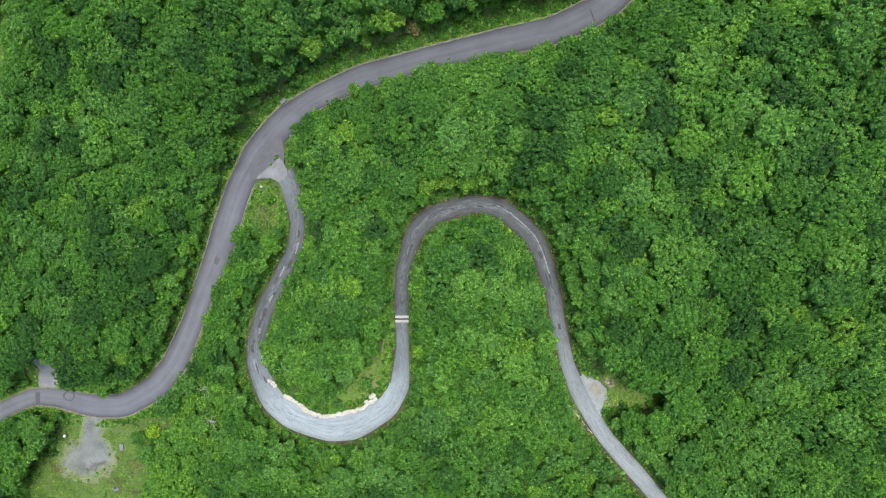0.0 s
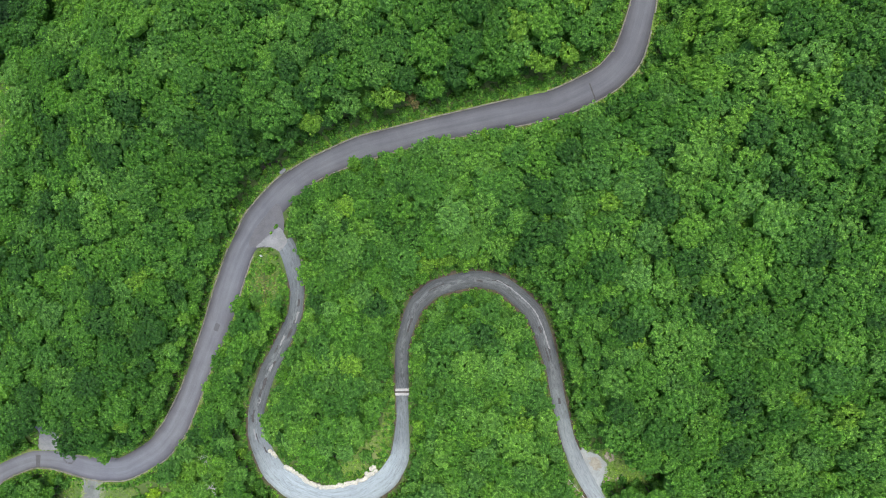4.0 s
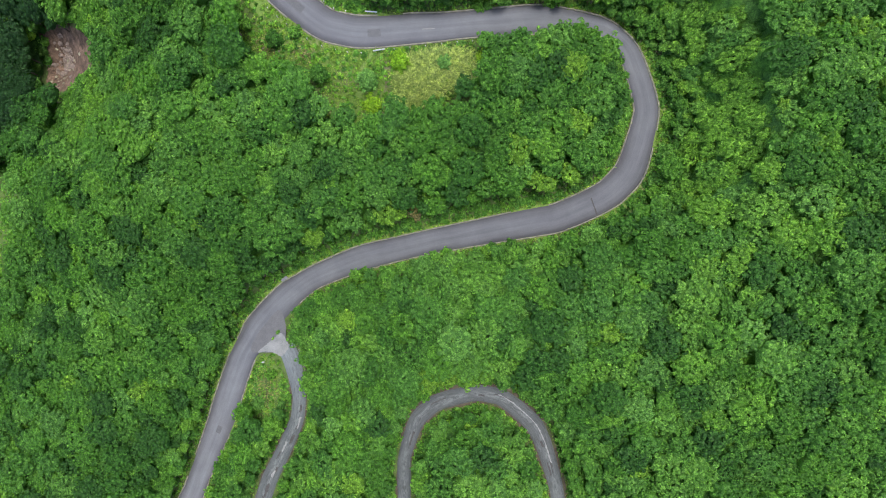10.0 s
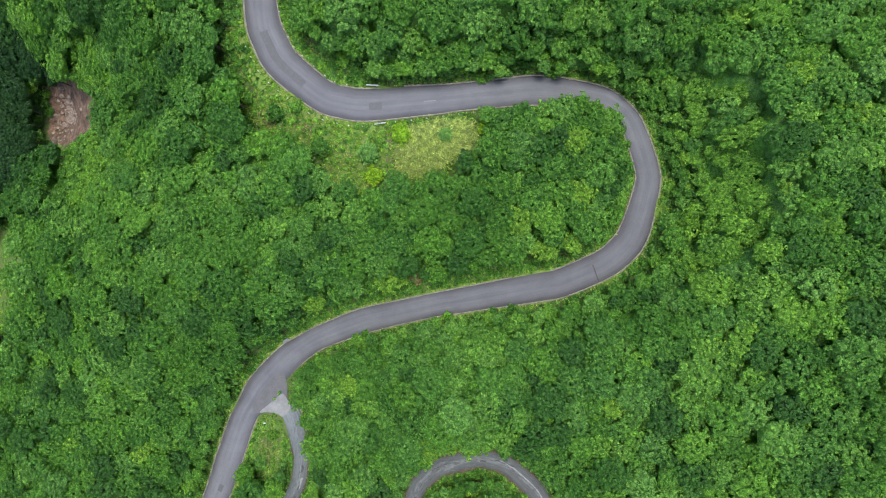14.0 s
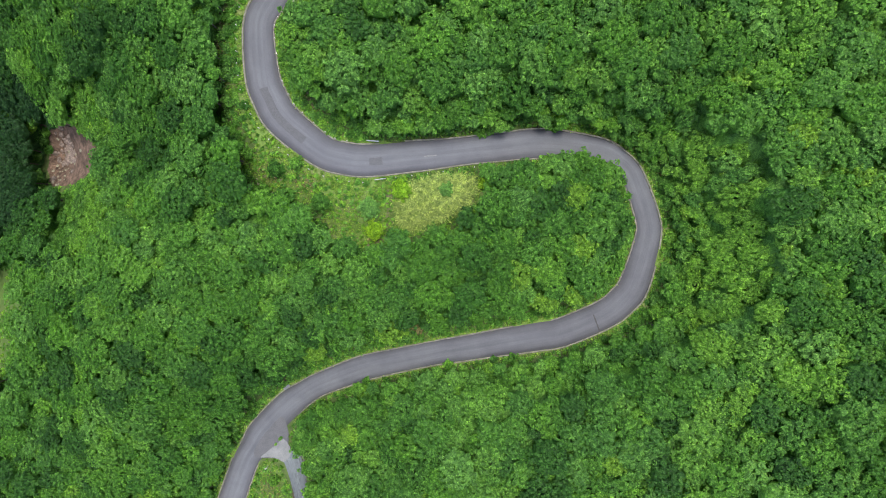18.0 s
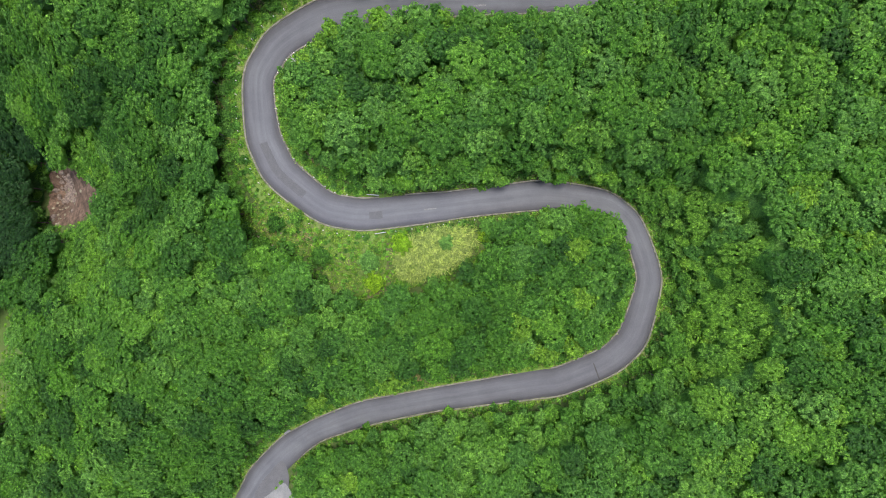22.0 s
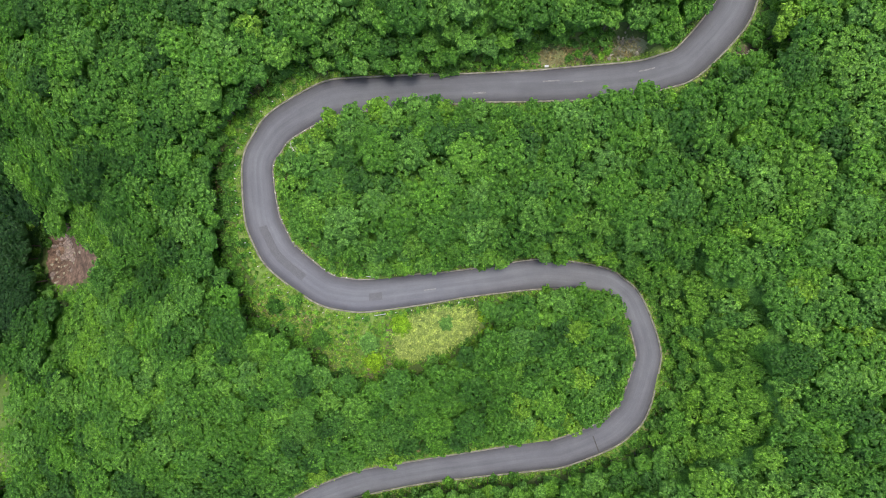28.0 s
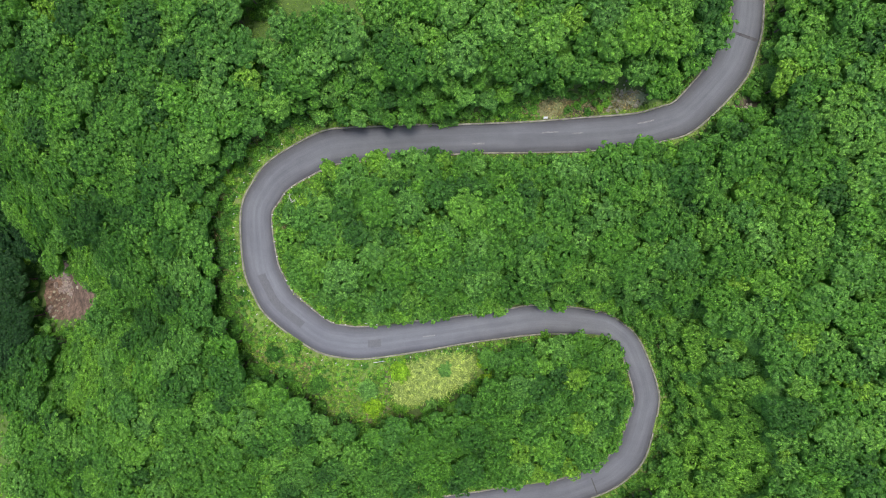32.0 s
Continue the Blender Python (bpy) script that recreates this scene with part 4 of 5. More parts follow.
far_rows = np.c_[far, land(far), rng.uniform(0.85, 1.15, n_far), rng.uniform(0, 6.28, n_far), rng.integers(0, 4, n_far), rng.uniform(0.25, 0.8, n_far), rng.uniform(7.4, 9, n_far), np.ones(n_far), np.zeros((n_far, 2))]
massed("far_woods", far_rows, WOOD_KINDS, [leaf_mass, bark], "green broadleaf woods continuing over the hillside", "woods")


from mathutils.geometry import delaunay_2d_cdt


# ---- surfaces laid on the ground ----
def outline(points, n=110, wobble=0.12, seed=1):
    """A smooth closed line through points, a little uneven."""
    a = np.array(points, float)
    t = np.linspace(0, len(a), n, endpoint=False)
    i = t.astype(int)
    f = (t - i)[:, None]
    k = len(a)
    p0, p1, p2, p3 = a[(i - 1) % k], a[i % k], a[(i + 1) % k], a[(i + 2) % k]
    c = 0.5 * (2 * p1 + (p2 - p0) * f + (2 * p0 - 5 * p1 + 4 * p2 - p3) * f ** 2 + (3 * p1 - p0 - 3 * p2 + p3) * f ** 3)
    return c + np.random.default_rng(seed).normal(size=c.shape) * wobble


def laid(name, points, lift, mat, label, category, wobble=0.12, thick=0.2, step=0.7, level=False):
    """A sheet that follows the ground inside an outline, its rim turned down."""
    c = outline(points, wobble=wobble)
    lo, hi = c.min(0), c.max(0)
    g = np.stack(np.meshgrid(np.arange(lo[0], hi[0], step), np.arange(lo[1], hi[1], step)), -1).reshape(-1, 2)
    g = g[inside(points, g)]
    g = g[np.linalg.norm(g[:, None] - c[None], axis=2).min(1) > 0.3]
    n = len(c)
    xy, _, tris, _, _, _ = delaunay_2d_cdt([Vector(p) for p in np.vstack([c, g])], [], [list(range(n))], 1, 1e-4)
    xy = np.array([tuple(p) for p in xy])
    z = land(xy) + lift
    if level:
        w = 1 / (np.linalg.norm(xy[:, None] - WAYS[None, :, :2], axis=2) + 0.3) ** 3
        z = (w @ WAYS[:, 2]) / w.sum(1) + lift
    edge = np.linalg.norm(xy[:, None] - c[None], axis=2).min(1) < 1e-3
    z[edge] -= thick * 0.5
    me = mesh_of(name, np.c_[xy, z], np.array([t for t in tris if len(t) == 3]), [mat], True)
    return tagged(new(name, me), label, category, kind="structure")


def inside(points, xy):
    c = outline(points, wobble=0)
    a, b = c, np.roll(c, -1, 0)
    hit = np.zeros(len(xy), bool)
    for (x0, y0), (x1, y1) in zip(a, b):
        hit ^= ((y0 > xy[:, 1]) != (y1 > xy[:, 1])) & (xy[:, 0] < (x1 - x0) * (xy[:, 1] - y0) / (y1 - y0 + 1e-9) + x0)
    return hit


LOT = [(-77.3, -36.2), (-73.4, -36.2), (-73.0, -39.2), (-71.2, -42.4), (-70.9, -44.9), (-72.9, -47), (-76.2, -48.9), (-79.3, -48.6), (-82, -47.4), (-82, -45.4), (-80.1, -42.7), (-77.9, -39.8)]
LOT_FRINGE = [(-77.8, -36.3), (-73.0, -36.3), (-72.2, -39.2), (-69.8, -42.2), (-69.2, -45.4), (-71.6, -49), (-76, -51), (-80.5, -50.4), (-84, -48.4), (-83.6, -44.9), (-81.2, -41.9), (-78.7, -39.4)]
DAMP = [(-78.6, -47.2), (-77, -48.3), (-74.4, -47.6), (-71.6, -45.6), (-71.5, -44.2), (-73.8, -45.3), (-76.4, -46)]
LOT_TURF = [(-84, -38.6), (-79, -36.2), (-72, -36.2), (-66, -37.5), (-62, -42), (-61, -49.5), (-67, -56), (-84, -57), (-92, -53), (-90, -48), (-86.3, -43)]
ISLAND = [(-35.8, 13.2), (-33.3, 11.8), (-31.4, 8.5), (-31.3, 4), (-32.6, 0.5), (-35.2, -0.5), (-38.6, 0.5), (-40, 4.2), (-39.2, 8), (-37.6, 11.6)]
GLADE = [(-34, 70), (-29.3, 71), (-21, 67.6), (-13.7, 66.4), (-9.1, 66.2), (4.9, 68), (5.8, 62.3), (1.1, 60), (-4.7, 58), (-8.6, 55.8), (-14, 54), (-21, 57.6), (-20.5, 62.4), (-27.5, 64.3)]
REEDS = [(-8.0, 63.2), (-6.4, 65.6), (-2.6, 66.9), (4.0, 67.4), (4.8, 65.5), (3.0, 62.7), (0.1, 61.3), (-4.7, 59.2), (-7.6, 59.8)]
TOP_GLADE = [(-25.4, 124), (-21.8, 127), (-11.7, 127), (-9.5, 122), (-11.4, 118.6), (-16, 116.6), (-23, 116), (-27, 113.8), (-31, 115), (-30, 119), (-36.5, 120.5), (-37.5, 124), (-32, 126), (-29, 122)]
LAYBY = [(24.6, -22.4), (26.2, -23.2), (27.7, -23.6), (29.5, -25), (29.9, -26.5), (29.5, -28.1), (28.9, -29.6), (28.4, -31.6), (26.4, -29.4), (25, -26.6)]
LAYBY_TURF = [(28.6, -22.6), (32, -22.8), (36, -23.6), (39.4, -24.6), (39, -28), (35, -29.6), (32, -31.6), (29.6, -33), (28.4, -31.4), (29, -28), (29.6, -25)]
CUT = [(42.6, 105.4), (44.2, 104), (46.6, 103.9), (46.8, 106), (44.6, 107.2)]
PAD = [(-87, -22), (-83.4, -24.2), (-82.8, -26.2), (-84.0, -30.0), (-88.4, -29.9), (-87.4, -26)]
APRON = [(-37.0, 13.9), (-35.6, 15.2), (-33.8, 16.7), (-32.2, 17.8), (-31.3, 16.6), (-30.8, 14.9), (-32.2, 13.2), (-33.4, 13.7), (-35.0, 14.1)]
GULLY = [(-93, 84.5), (-84, 84.5), (-76, 80), (-72, 75.3), (-75, 71.5), (-82, 69.5), (-90, 70), (-93, 75)]
BAG_NOOK = [(-19.5, -30.6), (-15, -29), (-12, -26.8), (-9.8, -22.5), (-8.6, -13), (-10.2, -13), (-12, -20.5), (-15, -22.5), (-18, -25), (-22, -27.5), (-24, -30.2)]

laid("lot_turf", LOT_TURF, 0.10, meadow, "rough mown grass round the gravel turnout", "grass")
laid("gravel_fringe", LOT_FRINGE, 0.15, fringe, "thin gravel worn into the grass round the turnout", "gravel", 0.5)
laid("gravel_lot", LOT, 0.2, lot_gravel, "grey gravel turnout with a pale stony middle", "gravel", 0.55)
laid("damp_gravel", DAMP, 0.25, damp, "dark damp gravel in the hollow of the turnout", "gravel", 0.3)
laid("island_turf", ISLAND, 0.12, meadow, "rough grass on the wedge between road and lane", "grass")
laid("glade_turf", GLADE, 0.1, turf, "rough grass of the glade below the bend", "grass")
laid("bare_track", [(-9.7, 65.8), (-8.3, 65.6), (-8.7, 60), (-9.6, 57), (-13, 54.9), (-15, 55.6), (-12, 57.4), (-10.4, 61)], 0.16, trodden, "bare brown trodden track through the glade", "track", 0.15)
laid("reed_bed", REEDS, 0.18, straw, "matted base of the pale reed patch", "grass")
laid("top_glade_turf", TOP_GLADE, 0.1, meadow, "mown green clearing among the trees", "grass")
laid("layby_turf", LAYBY_TURF, 0.09, turf, "weedy yellow-green turf behind the gravel pull-off", "grass", 0.3)
laid("cut_bank", CUT, 0.14, bank, "bare brown earth slip below the road", "bank", 0.25)
laid("layby", LAYBY, 0.11, gravel, "pale bare gravel pull-off beside the lane", "gravel", 0.15)
laid("concrete_pad", PAD, 0.12, concrete_pale, "cracked pale concrete access pad", "concrete pad", 0.05)
laid("junction_asphalt", [(-38.4, 14.2), (-36, 13.9), (-33.5, 14.2), (-31.6, 16.2), (-31.2, 19.8), (-32.4, 22.5), (-35, 20), (-37.4, 17)], 0.075, junction_tar, "worn asphalt where the lane meets the road", "asphalt", 0.03, 0.06, level=True)
laid("junction_apron", APRON, 0.095, concrete_pale, "pale worn concrete apron where the lane leaves the road", "concrete apron", 0.05, 0.02, level=True)
laid("gully_bed", GULLY, 0.15, gully_rock, "bare brown rock and earth in the ravine", "ravine", 0.3)
laid("dirt_track", [(31.0, -38.4), (31.9, -39.0), (30.9, -41.3), (29.6, -43.6), (28.3, -43.6), (29.6, -41.2)], 0.13, trodden, "bare brown dirt track between the bushes", "track", 0.08)
laid("rubble_strip", [(22.2, -28.2), (23.6, -28.8), (25.2, -31.0), (26.0, -33.0), (24.6, -32.8), (22.8, -30.8)], 0.14, fringe, "pale rubble strewn in the grass beside the lane", "rubble", 0.2)
laid("layby_stain", [(26.4, -24.4), (27.8, -24.3), (28.6, -25.6), (27.9, -26.6), (26.9, -25.8)], 0.145, layby_tan, "tan earth trodden into the gravel pull-off", "gravel", 0.22, 0.05)
laid("ditch", [(-66.4, -51.6), (-62, -51.2), (-61.4, -52.1), (-66.2, -52.7)], 0.16, bank, "dark bare ditch behind the turnout", "ditch", 0.12)
laid("far_glade_turf", [(-101, 27), (-90, 26.5), (-82, 30), (-80.8, 38), (-81, 46), (-83, 54), (-90, 56.5), (-101, 55)], 0.1, meadow, "pale rough grass of the open slope beyond the trees", "grass", 0.3)
laid("tan_bank", [(13.8, 105.0), (16.4, 105.0), (18.8, 105.2), (18.6, 106.8), (16.2, 107.4), (14.2, 106.8)], 0.16, tan_grass, "tan dry grass bank above the road", "bank", 0.2)
laid("rubble_bank", [(25.2, 106.0), (27.4, 106.0), (29.4, 106.5), (29.8, 108.0), (27.6, 108.8), (25.6, 107.9)], 0.2, fringe, "pale rubble slope above the road", "bank", 0.25)
laid("board_bank", [(-34.6, 26.6), (-31.8, 28.9), (-31.2, 30.2), (-33.2, 30.6), (-35.6, 28.6)], 0.16, bank, "bare reddish earth behind the notice board", "bank", 0.2)
laid("bag_nook", BAG_NOOK, 0.1, turf, "weedy ground behind the sandbags", "grass")


# ---- kerbs and banks along the roads ----
def cut(run, lo, hi):
    i = np.searchsorted(run, [lo, hi])
    return int(i[0]), int(i[1])


def kerb(name, line, run, side, lo, hi, inset=0.06, wide=0.22, high=0.12):
    a, b = cut(run, lo, hi)
    offs = [(side, side * inset), (side, side * inset), (side, side * (inset + wide)), (side, side * (inset + wide))]
    ob = ribbon(name, line, run, concrete, offs if side < 0 else offs[::-1], [-0.2, high, high, -0.25] if side < 0 else [-0.25, high, high, -0.2], "weathered pale concrete kerb along the road edge", "kerb", a=a, b=b)
    return ob


for side, lo, hi in ((1, 27, 33), (1, 46, 62), (1, 66, 90), (1, 92, 152), (1, 158, 196), (1, 205, 252), (1, 254, 371), (-1, 0, 40), (-1, 41, 74), (-1, 80, 91), (-1, 105, 180), (-1, 182, 236), (-1, 240, 300), (-1, 302, 370)):
    kerb("kerb", MAIN, MAIN_S, side, lo, hi)
kerb("kerb", LANE, LANE_S, 1, 0.8, 6, 0.3, 0.3, 0.15)


def bank_strip(line, run, side, lo, hi, wide, mat, label):
    a, b = cut(run, lo, hi)
    seg, r = line[a:b], run[a:b]
    left, half = sides(seg), seg[:, 3] / 2
    grow = np.clip(np.minimum(r - lo, hi - r) / 3, 0.05, 1) * (0.8 + 0.3 * np.sin(r * 1.3) * np.sin(r * 0.37 + 1))
    cols = []
    for k in range(5):
        xy = seg[:, :2] + left * (side * (half + 0.02 + wide * grow * k / 4))[:, None]
        cols.append(np.c_[xy, land(xy) + (0.05 if k < 4 else -0.1)])
    v = np.stack(cols, 1).reshape(-1, 3)
    f = grid_faces(len(seg), 5)
    me = mesh_of("bank", v, f if side > 0 else f[:, ::-1], [mat], True)
    return tagged(new("bank", me), label, "bank", kind="structure")


for side, lo, hi, wide in ((1, 100, 160, 0.8), (-1, 96, 158, 0.7), (-1, 30, 75, 0.7), (-1, 6, 30, 0.5), (1, 76, 96, 0.6), (-1, 163, 185, 1.2), (1, 6, 26, 0.4)):
    bank_strip(LANE, LANE_S, side, lo, hi, wide, bank, "bare reddish-brown earth bank with leaf litter")
for side, lo, hi, wide in ((-1, 165, 212, 3.0), (1, 150, 165, 0.9), (1, 100, 150, 1.1), (-1, 120, 160, 0.8), (1, 236, 290, 4.2), (-1, 238, 285, 2.2), (1, 285, 300, 1.6), (1, 318, 345, 1.8), (-1, 335, 365, 1.4), (-1, 30, 62, 1.0), (1, 76, 100, 1.0), (-1, 62, 92, 1.0), (1, 0, 30, 1.0), (-1, 0, 30, 1.0)):
    bank_strip(MAIN, MAIN_S, side, lo, hi, wide, turf, "grassy verge with bare patches")
bank_strip(MAIN, MAIN_S, 1, 322, 333, 3.2, bank, "bare brown cut bank with stones")
bank_strip(MAIN, MAIN_S, -1, 205, 216, 1.6, bank, "bare brown cut bank under the trees")


# ---- grass, weeds and reeds ----
def blades(rng, xy, tall, wide, per, lean=1.1):
    """Standing tapered blades in a tuft at each place."""
    n = len(xy)
    z = land(xy)
    a = rng.uniform(0, 6.28, (n, per))
    d = np.stack([np.cos(a), np.sin(a), np.zeros_like(a)], -1)
    base = np.c_[xy, z + 0.06][:, None] + d * rng.uniform(0.0, 0.16, (n, per, 1))
    h = tall * rng.uniform(0.6, 1.3, (n, per, 1))
    tip = base + d * h * lean * rng.uniform(0.5, 1.6, (n, per, 1)) + np.array([0, 0, 1.0]) * h
    mid = (base * 0.45 + tip * 0.55) + np.array([0, 0, 0.12]) * h
    s = np.stack([-d[..., 1], d[..., 0], d[..., 2]], -1) * wide
    v = np.stack([base - s * 0.5, mid - s, tip, mid + s], 2)
    return v.reshape(-1, 3), np.repeat(rng.uniform(0, 1, n) * 0.55, per * 4)


def strewn(points, n, seed):
    rng = np.random.default_rng(seed)
    a = np.array(points)
    xy = np.c_[rng.uniform(a[:, 0].min(), a[:, 0].max(), n), rng.uniform(a[:, 1].min(), a[:, 1].max(), n)]
    xy = xy[inside(points, xy)]
    return xy[nearest_way(xy)[0] > 0.45]


def grassy(name, xy, tall, wide, per, mat, label, category, seed, lift=0.0):
    v, t = blades(np.random.default_rng(seed), xy, tall, wide, per)
    me = mesh_of(name, v, quad_faces(len(v) // 4), [mat], tint=t + lift)
    return tagged(new(name, me), label, category, kind="stuff")


def along(line, run, side, lo, hi, near, far, per_m, seed):
    rng = np.random.default_rng(seed)
    n = int((hi - lo) * per_m)
    i = np.searchsorted(run, rng.uniform(lo, hi, n)).clip(0, len(run) - 1)
    off = rng.uniform(near, far, n) + line[i, 3] / 2
    xy = line[i, :2] + sides(line)[i] * (side * off)[:, None] + rng.normal(size=(n, 2)) * 0.1
    return xy[nearest_way(xy)[0] > 0.25]


lot_grass = strewn(LOT_TURF, 8200, 1)
core = np.array(LOT)
core = [tuple(c) for c in core.mean(0) + (core - core.mean(0)) * 0.74]
lot_grass = lot_grass[~inside(core, lot_grass)][::2]
glade_grass = strewn(GLADE, 8200, 2)
glade_grass = glade_grass[~inside(REEDS, glade_grass)]
grassy("meadow_grass", np.vstack([lot_grass, glade_grass, strewn(ISLAND, 1500, 3), strewn(BAG_NOOK, 2200, 4)]), 0.16, 0.06, 6, grass_mat, "rough green grass in the clearings", "grass", 6)
grassy("clearing_grass", strewn(TOP_GLADE, 3600, 8), 0.1, 0.05, 5, grass_mat, "short mown grass in the upper clearing", "grass", 9)
grassy("reeds", strewn(REEDS, 3000, 5) + np.random.default_rng(2).normal(size=(len(strewn(REEDS, 3000, 5)), 2)) * 0.35, 0.55, 0.055, 9, reed_mat, "dense patch of pale straw-green reeds", "reeds", 12)
verge = [along(MAIN, MAIN_S, s, a, b, 0.35, w, d, 30 + i) for i, (s, a, b, w, d) in enumerate(((1, 0, 371, 1.0, 6), (-1, 0, 90, 1.0, 6), (-1, 103, 371, 1.0, 6), (1, 236, 292, 4.2, 22), (-1, 165, 212, 2.6, 16), (1, 110, 160, 1.3, 5)))]
verge += [along(LANE, LANE_S, s, 6, 190, 0.35, 1.4, 2.5, 50 + s) for s in (1, -1)]
verge = np.vstack(verge)
for area in (LAYBY, PAD, APRON, LOT):
    verge = verge[~inside(area, verge)]
verge = np.vstack([verge, strewn(LAYBY_TURF, 700, 61)])
grassy("verge_grass", verge, 0.18, 0.06, 6, grass_mat, "green grass on the road verges", "grass", 14)

# broad-leaved weeds along the kerbs, on the banks and in the clearings
def weedy(name, xy, size, lo, hi, seed, label):
    rng = np.random.default_rng(seed)
    up = np.c_[rng.normal(size=(len(xy), 2)) * 0.2, np.ones(len(xy))]
    up /= np.linalg.norm(up, axis=1)[:, None]
    v = tuft_verts(rng, np.c_[xy, land(xy) + size * 0.8], up, size)
    me = mesh_of(name, v, tuft_faces(len(v)), [leaf_mass], tint=np.repeat(rng.uniform(lo, hi, len(xy)), 13))
    return tagged(new(name, me), label, "weeds", kind="stuff")


weedy("kerb_weeds", along(MAIN, MAIN_S, -1, 244, 284, 0.5, 1.9, 10, 71), 0.3, 0.75, 1, 77, "lush yellow-green broad-leaved weeds along the kerb")
edge = [along(LANE, LANE_S, s, 6, 192, 0.45, 2.0, 6, 80 + s) for s in (1, -1)]
edge += [along(MAIN, MAIN_S, s, lo, hi, 0.6, 2.0, 4, 90 + s + lo) for s, lo, hi in ((1, 0, 240), (1, 290, 370), (-1, 0, 90), (-1, 104, 244), (-1, 285, 370))]
edge += [along(MAIN, MAIN_S, 1, 240, 288, 2.6, 5.5, 3, 94), along(MAIN, MAIN_S, -1, 166, 200, 1.2, 3.5, 8, 95)]
edge = np.vstack(edge)
open_turf = np.vstack([lot_grass[::30], glade_grass[::40], strewn(ISLAND, 260, 31), strewn(BAG_NOOK, 260, 32)])
edge = edge[~in_discs(edge, [(17, 106.2, 2.6), (21, 106.4, 2.8), (25, 107, 3), (29, 107.4, 3), (44.8, 105.4, 2)])]
edge = edge[~inside(LAYBY, edge) & ~inside(LOT, edge) & ~inside(APRON, edge) & ~inside(PAD, edge)]
weedy("turf_weeds", open_turf, 0.26, 0.66, 0.95, 79, "low light-green weeds in the clearings")
weedy("bank_weeds", edge, 0.3, 0.35, 0.95, 78, "mixed green weeds on the verges and banks")

dry = [along(MAIN, MAIN_S, -1, 172, 200, 1.2, 2.6, 14, 101), along(MAIN, MAIN_S, 1, 262, 286, 3.0, 4.6, 8, 102), along(MAIN, MAIN_S, -1, 250, 280, 1.6, 2.6, 7, 103), along(MAIN, MAIN_S, 1, 318, 336, 0.8, 3.2, 26, 104), along(LANE, LANE_S, -1, 163, 180, 0.5, 1.8, 9, 105)]
for x, y, r in ((41.6, 52.3, 1.2), (44, 53.5, 1.0), (46.6, 51, 0.9), (-23, 66.5, 1.4), (-29, 68, 1.3), (-62, -44, 1.6), (-12, 57.5, 1.2), (47.4, 60, 0.8), (-35.5, 7.5, 2.2), (-34.5, 5, 2.0), (-66, -46, 2.4), (-70, -50, 2.4), (-84, -48, 1.6)):
    dry.append(np.random.default_rng(int(r * 100)).normal(size=(55, 2)) * r * 0.6 + np.array([x, y]))
grassy("dry_stalks", np.vstack(dry), 0.3, 0.045, 6, dry_stalk, "brown dry stalks and brush on the banks", "dry brush", 18, 0.2)

rng = np.random.default_rng(44)
bare = np.c_[rng.uniform(-96, 70, 90000), rng.uniform(-58, 132, 90000)]
gap = nearest_way(bare)[0]
bare = bare[((in_discs(bare, CLEARINGS + OPEN)) | (gap < 1.8)) & (gap > 0.75)]
for area in (LOT_TURF, ISLAND, TOP_GLADE, LAYBY, PAD, APRON, GULLY, BAG_NOOK, CUT, LAYBY_TURF):
    bare = bare[~inside(area, bare)]
bare = bare[~in_discs(bare, [(17, 106.2, 2.6), (21, 106.4, 2.8), (25, 107, 3), (29, 107.4, 3)])]
bare = bare[::2]
weedy("clearing_weeds", bare, 0.3, 0.7, 1.0, 45, "knee-high green weeds on open ground between road and trees")

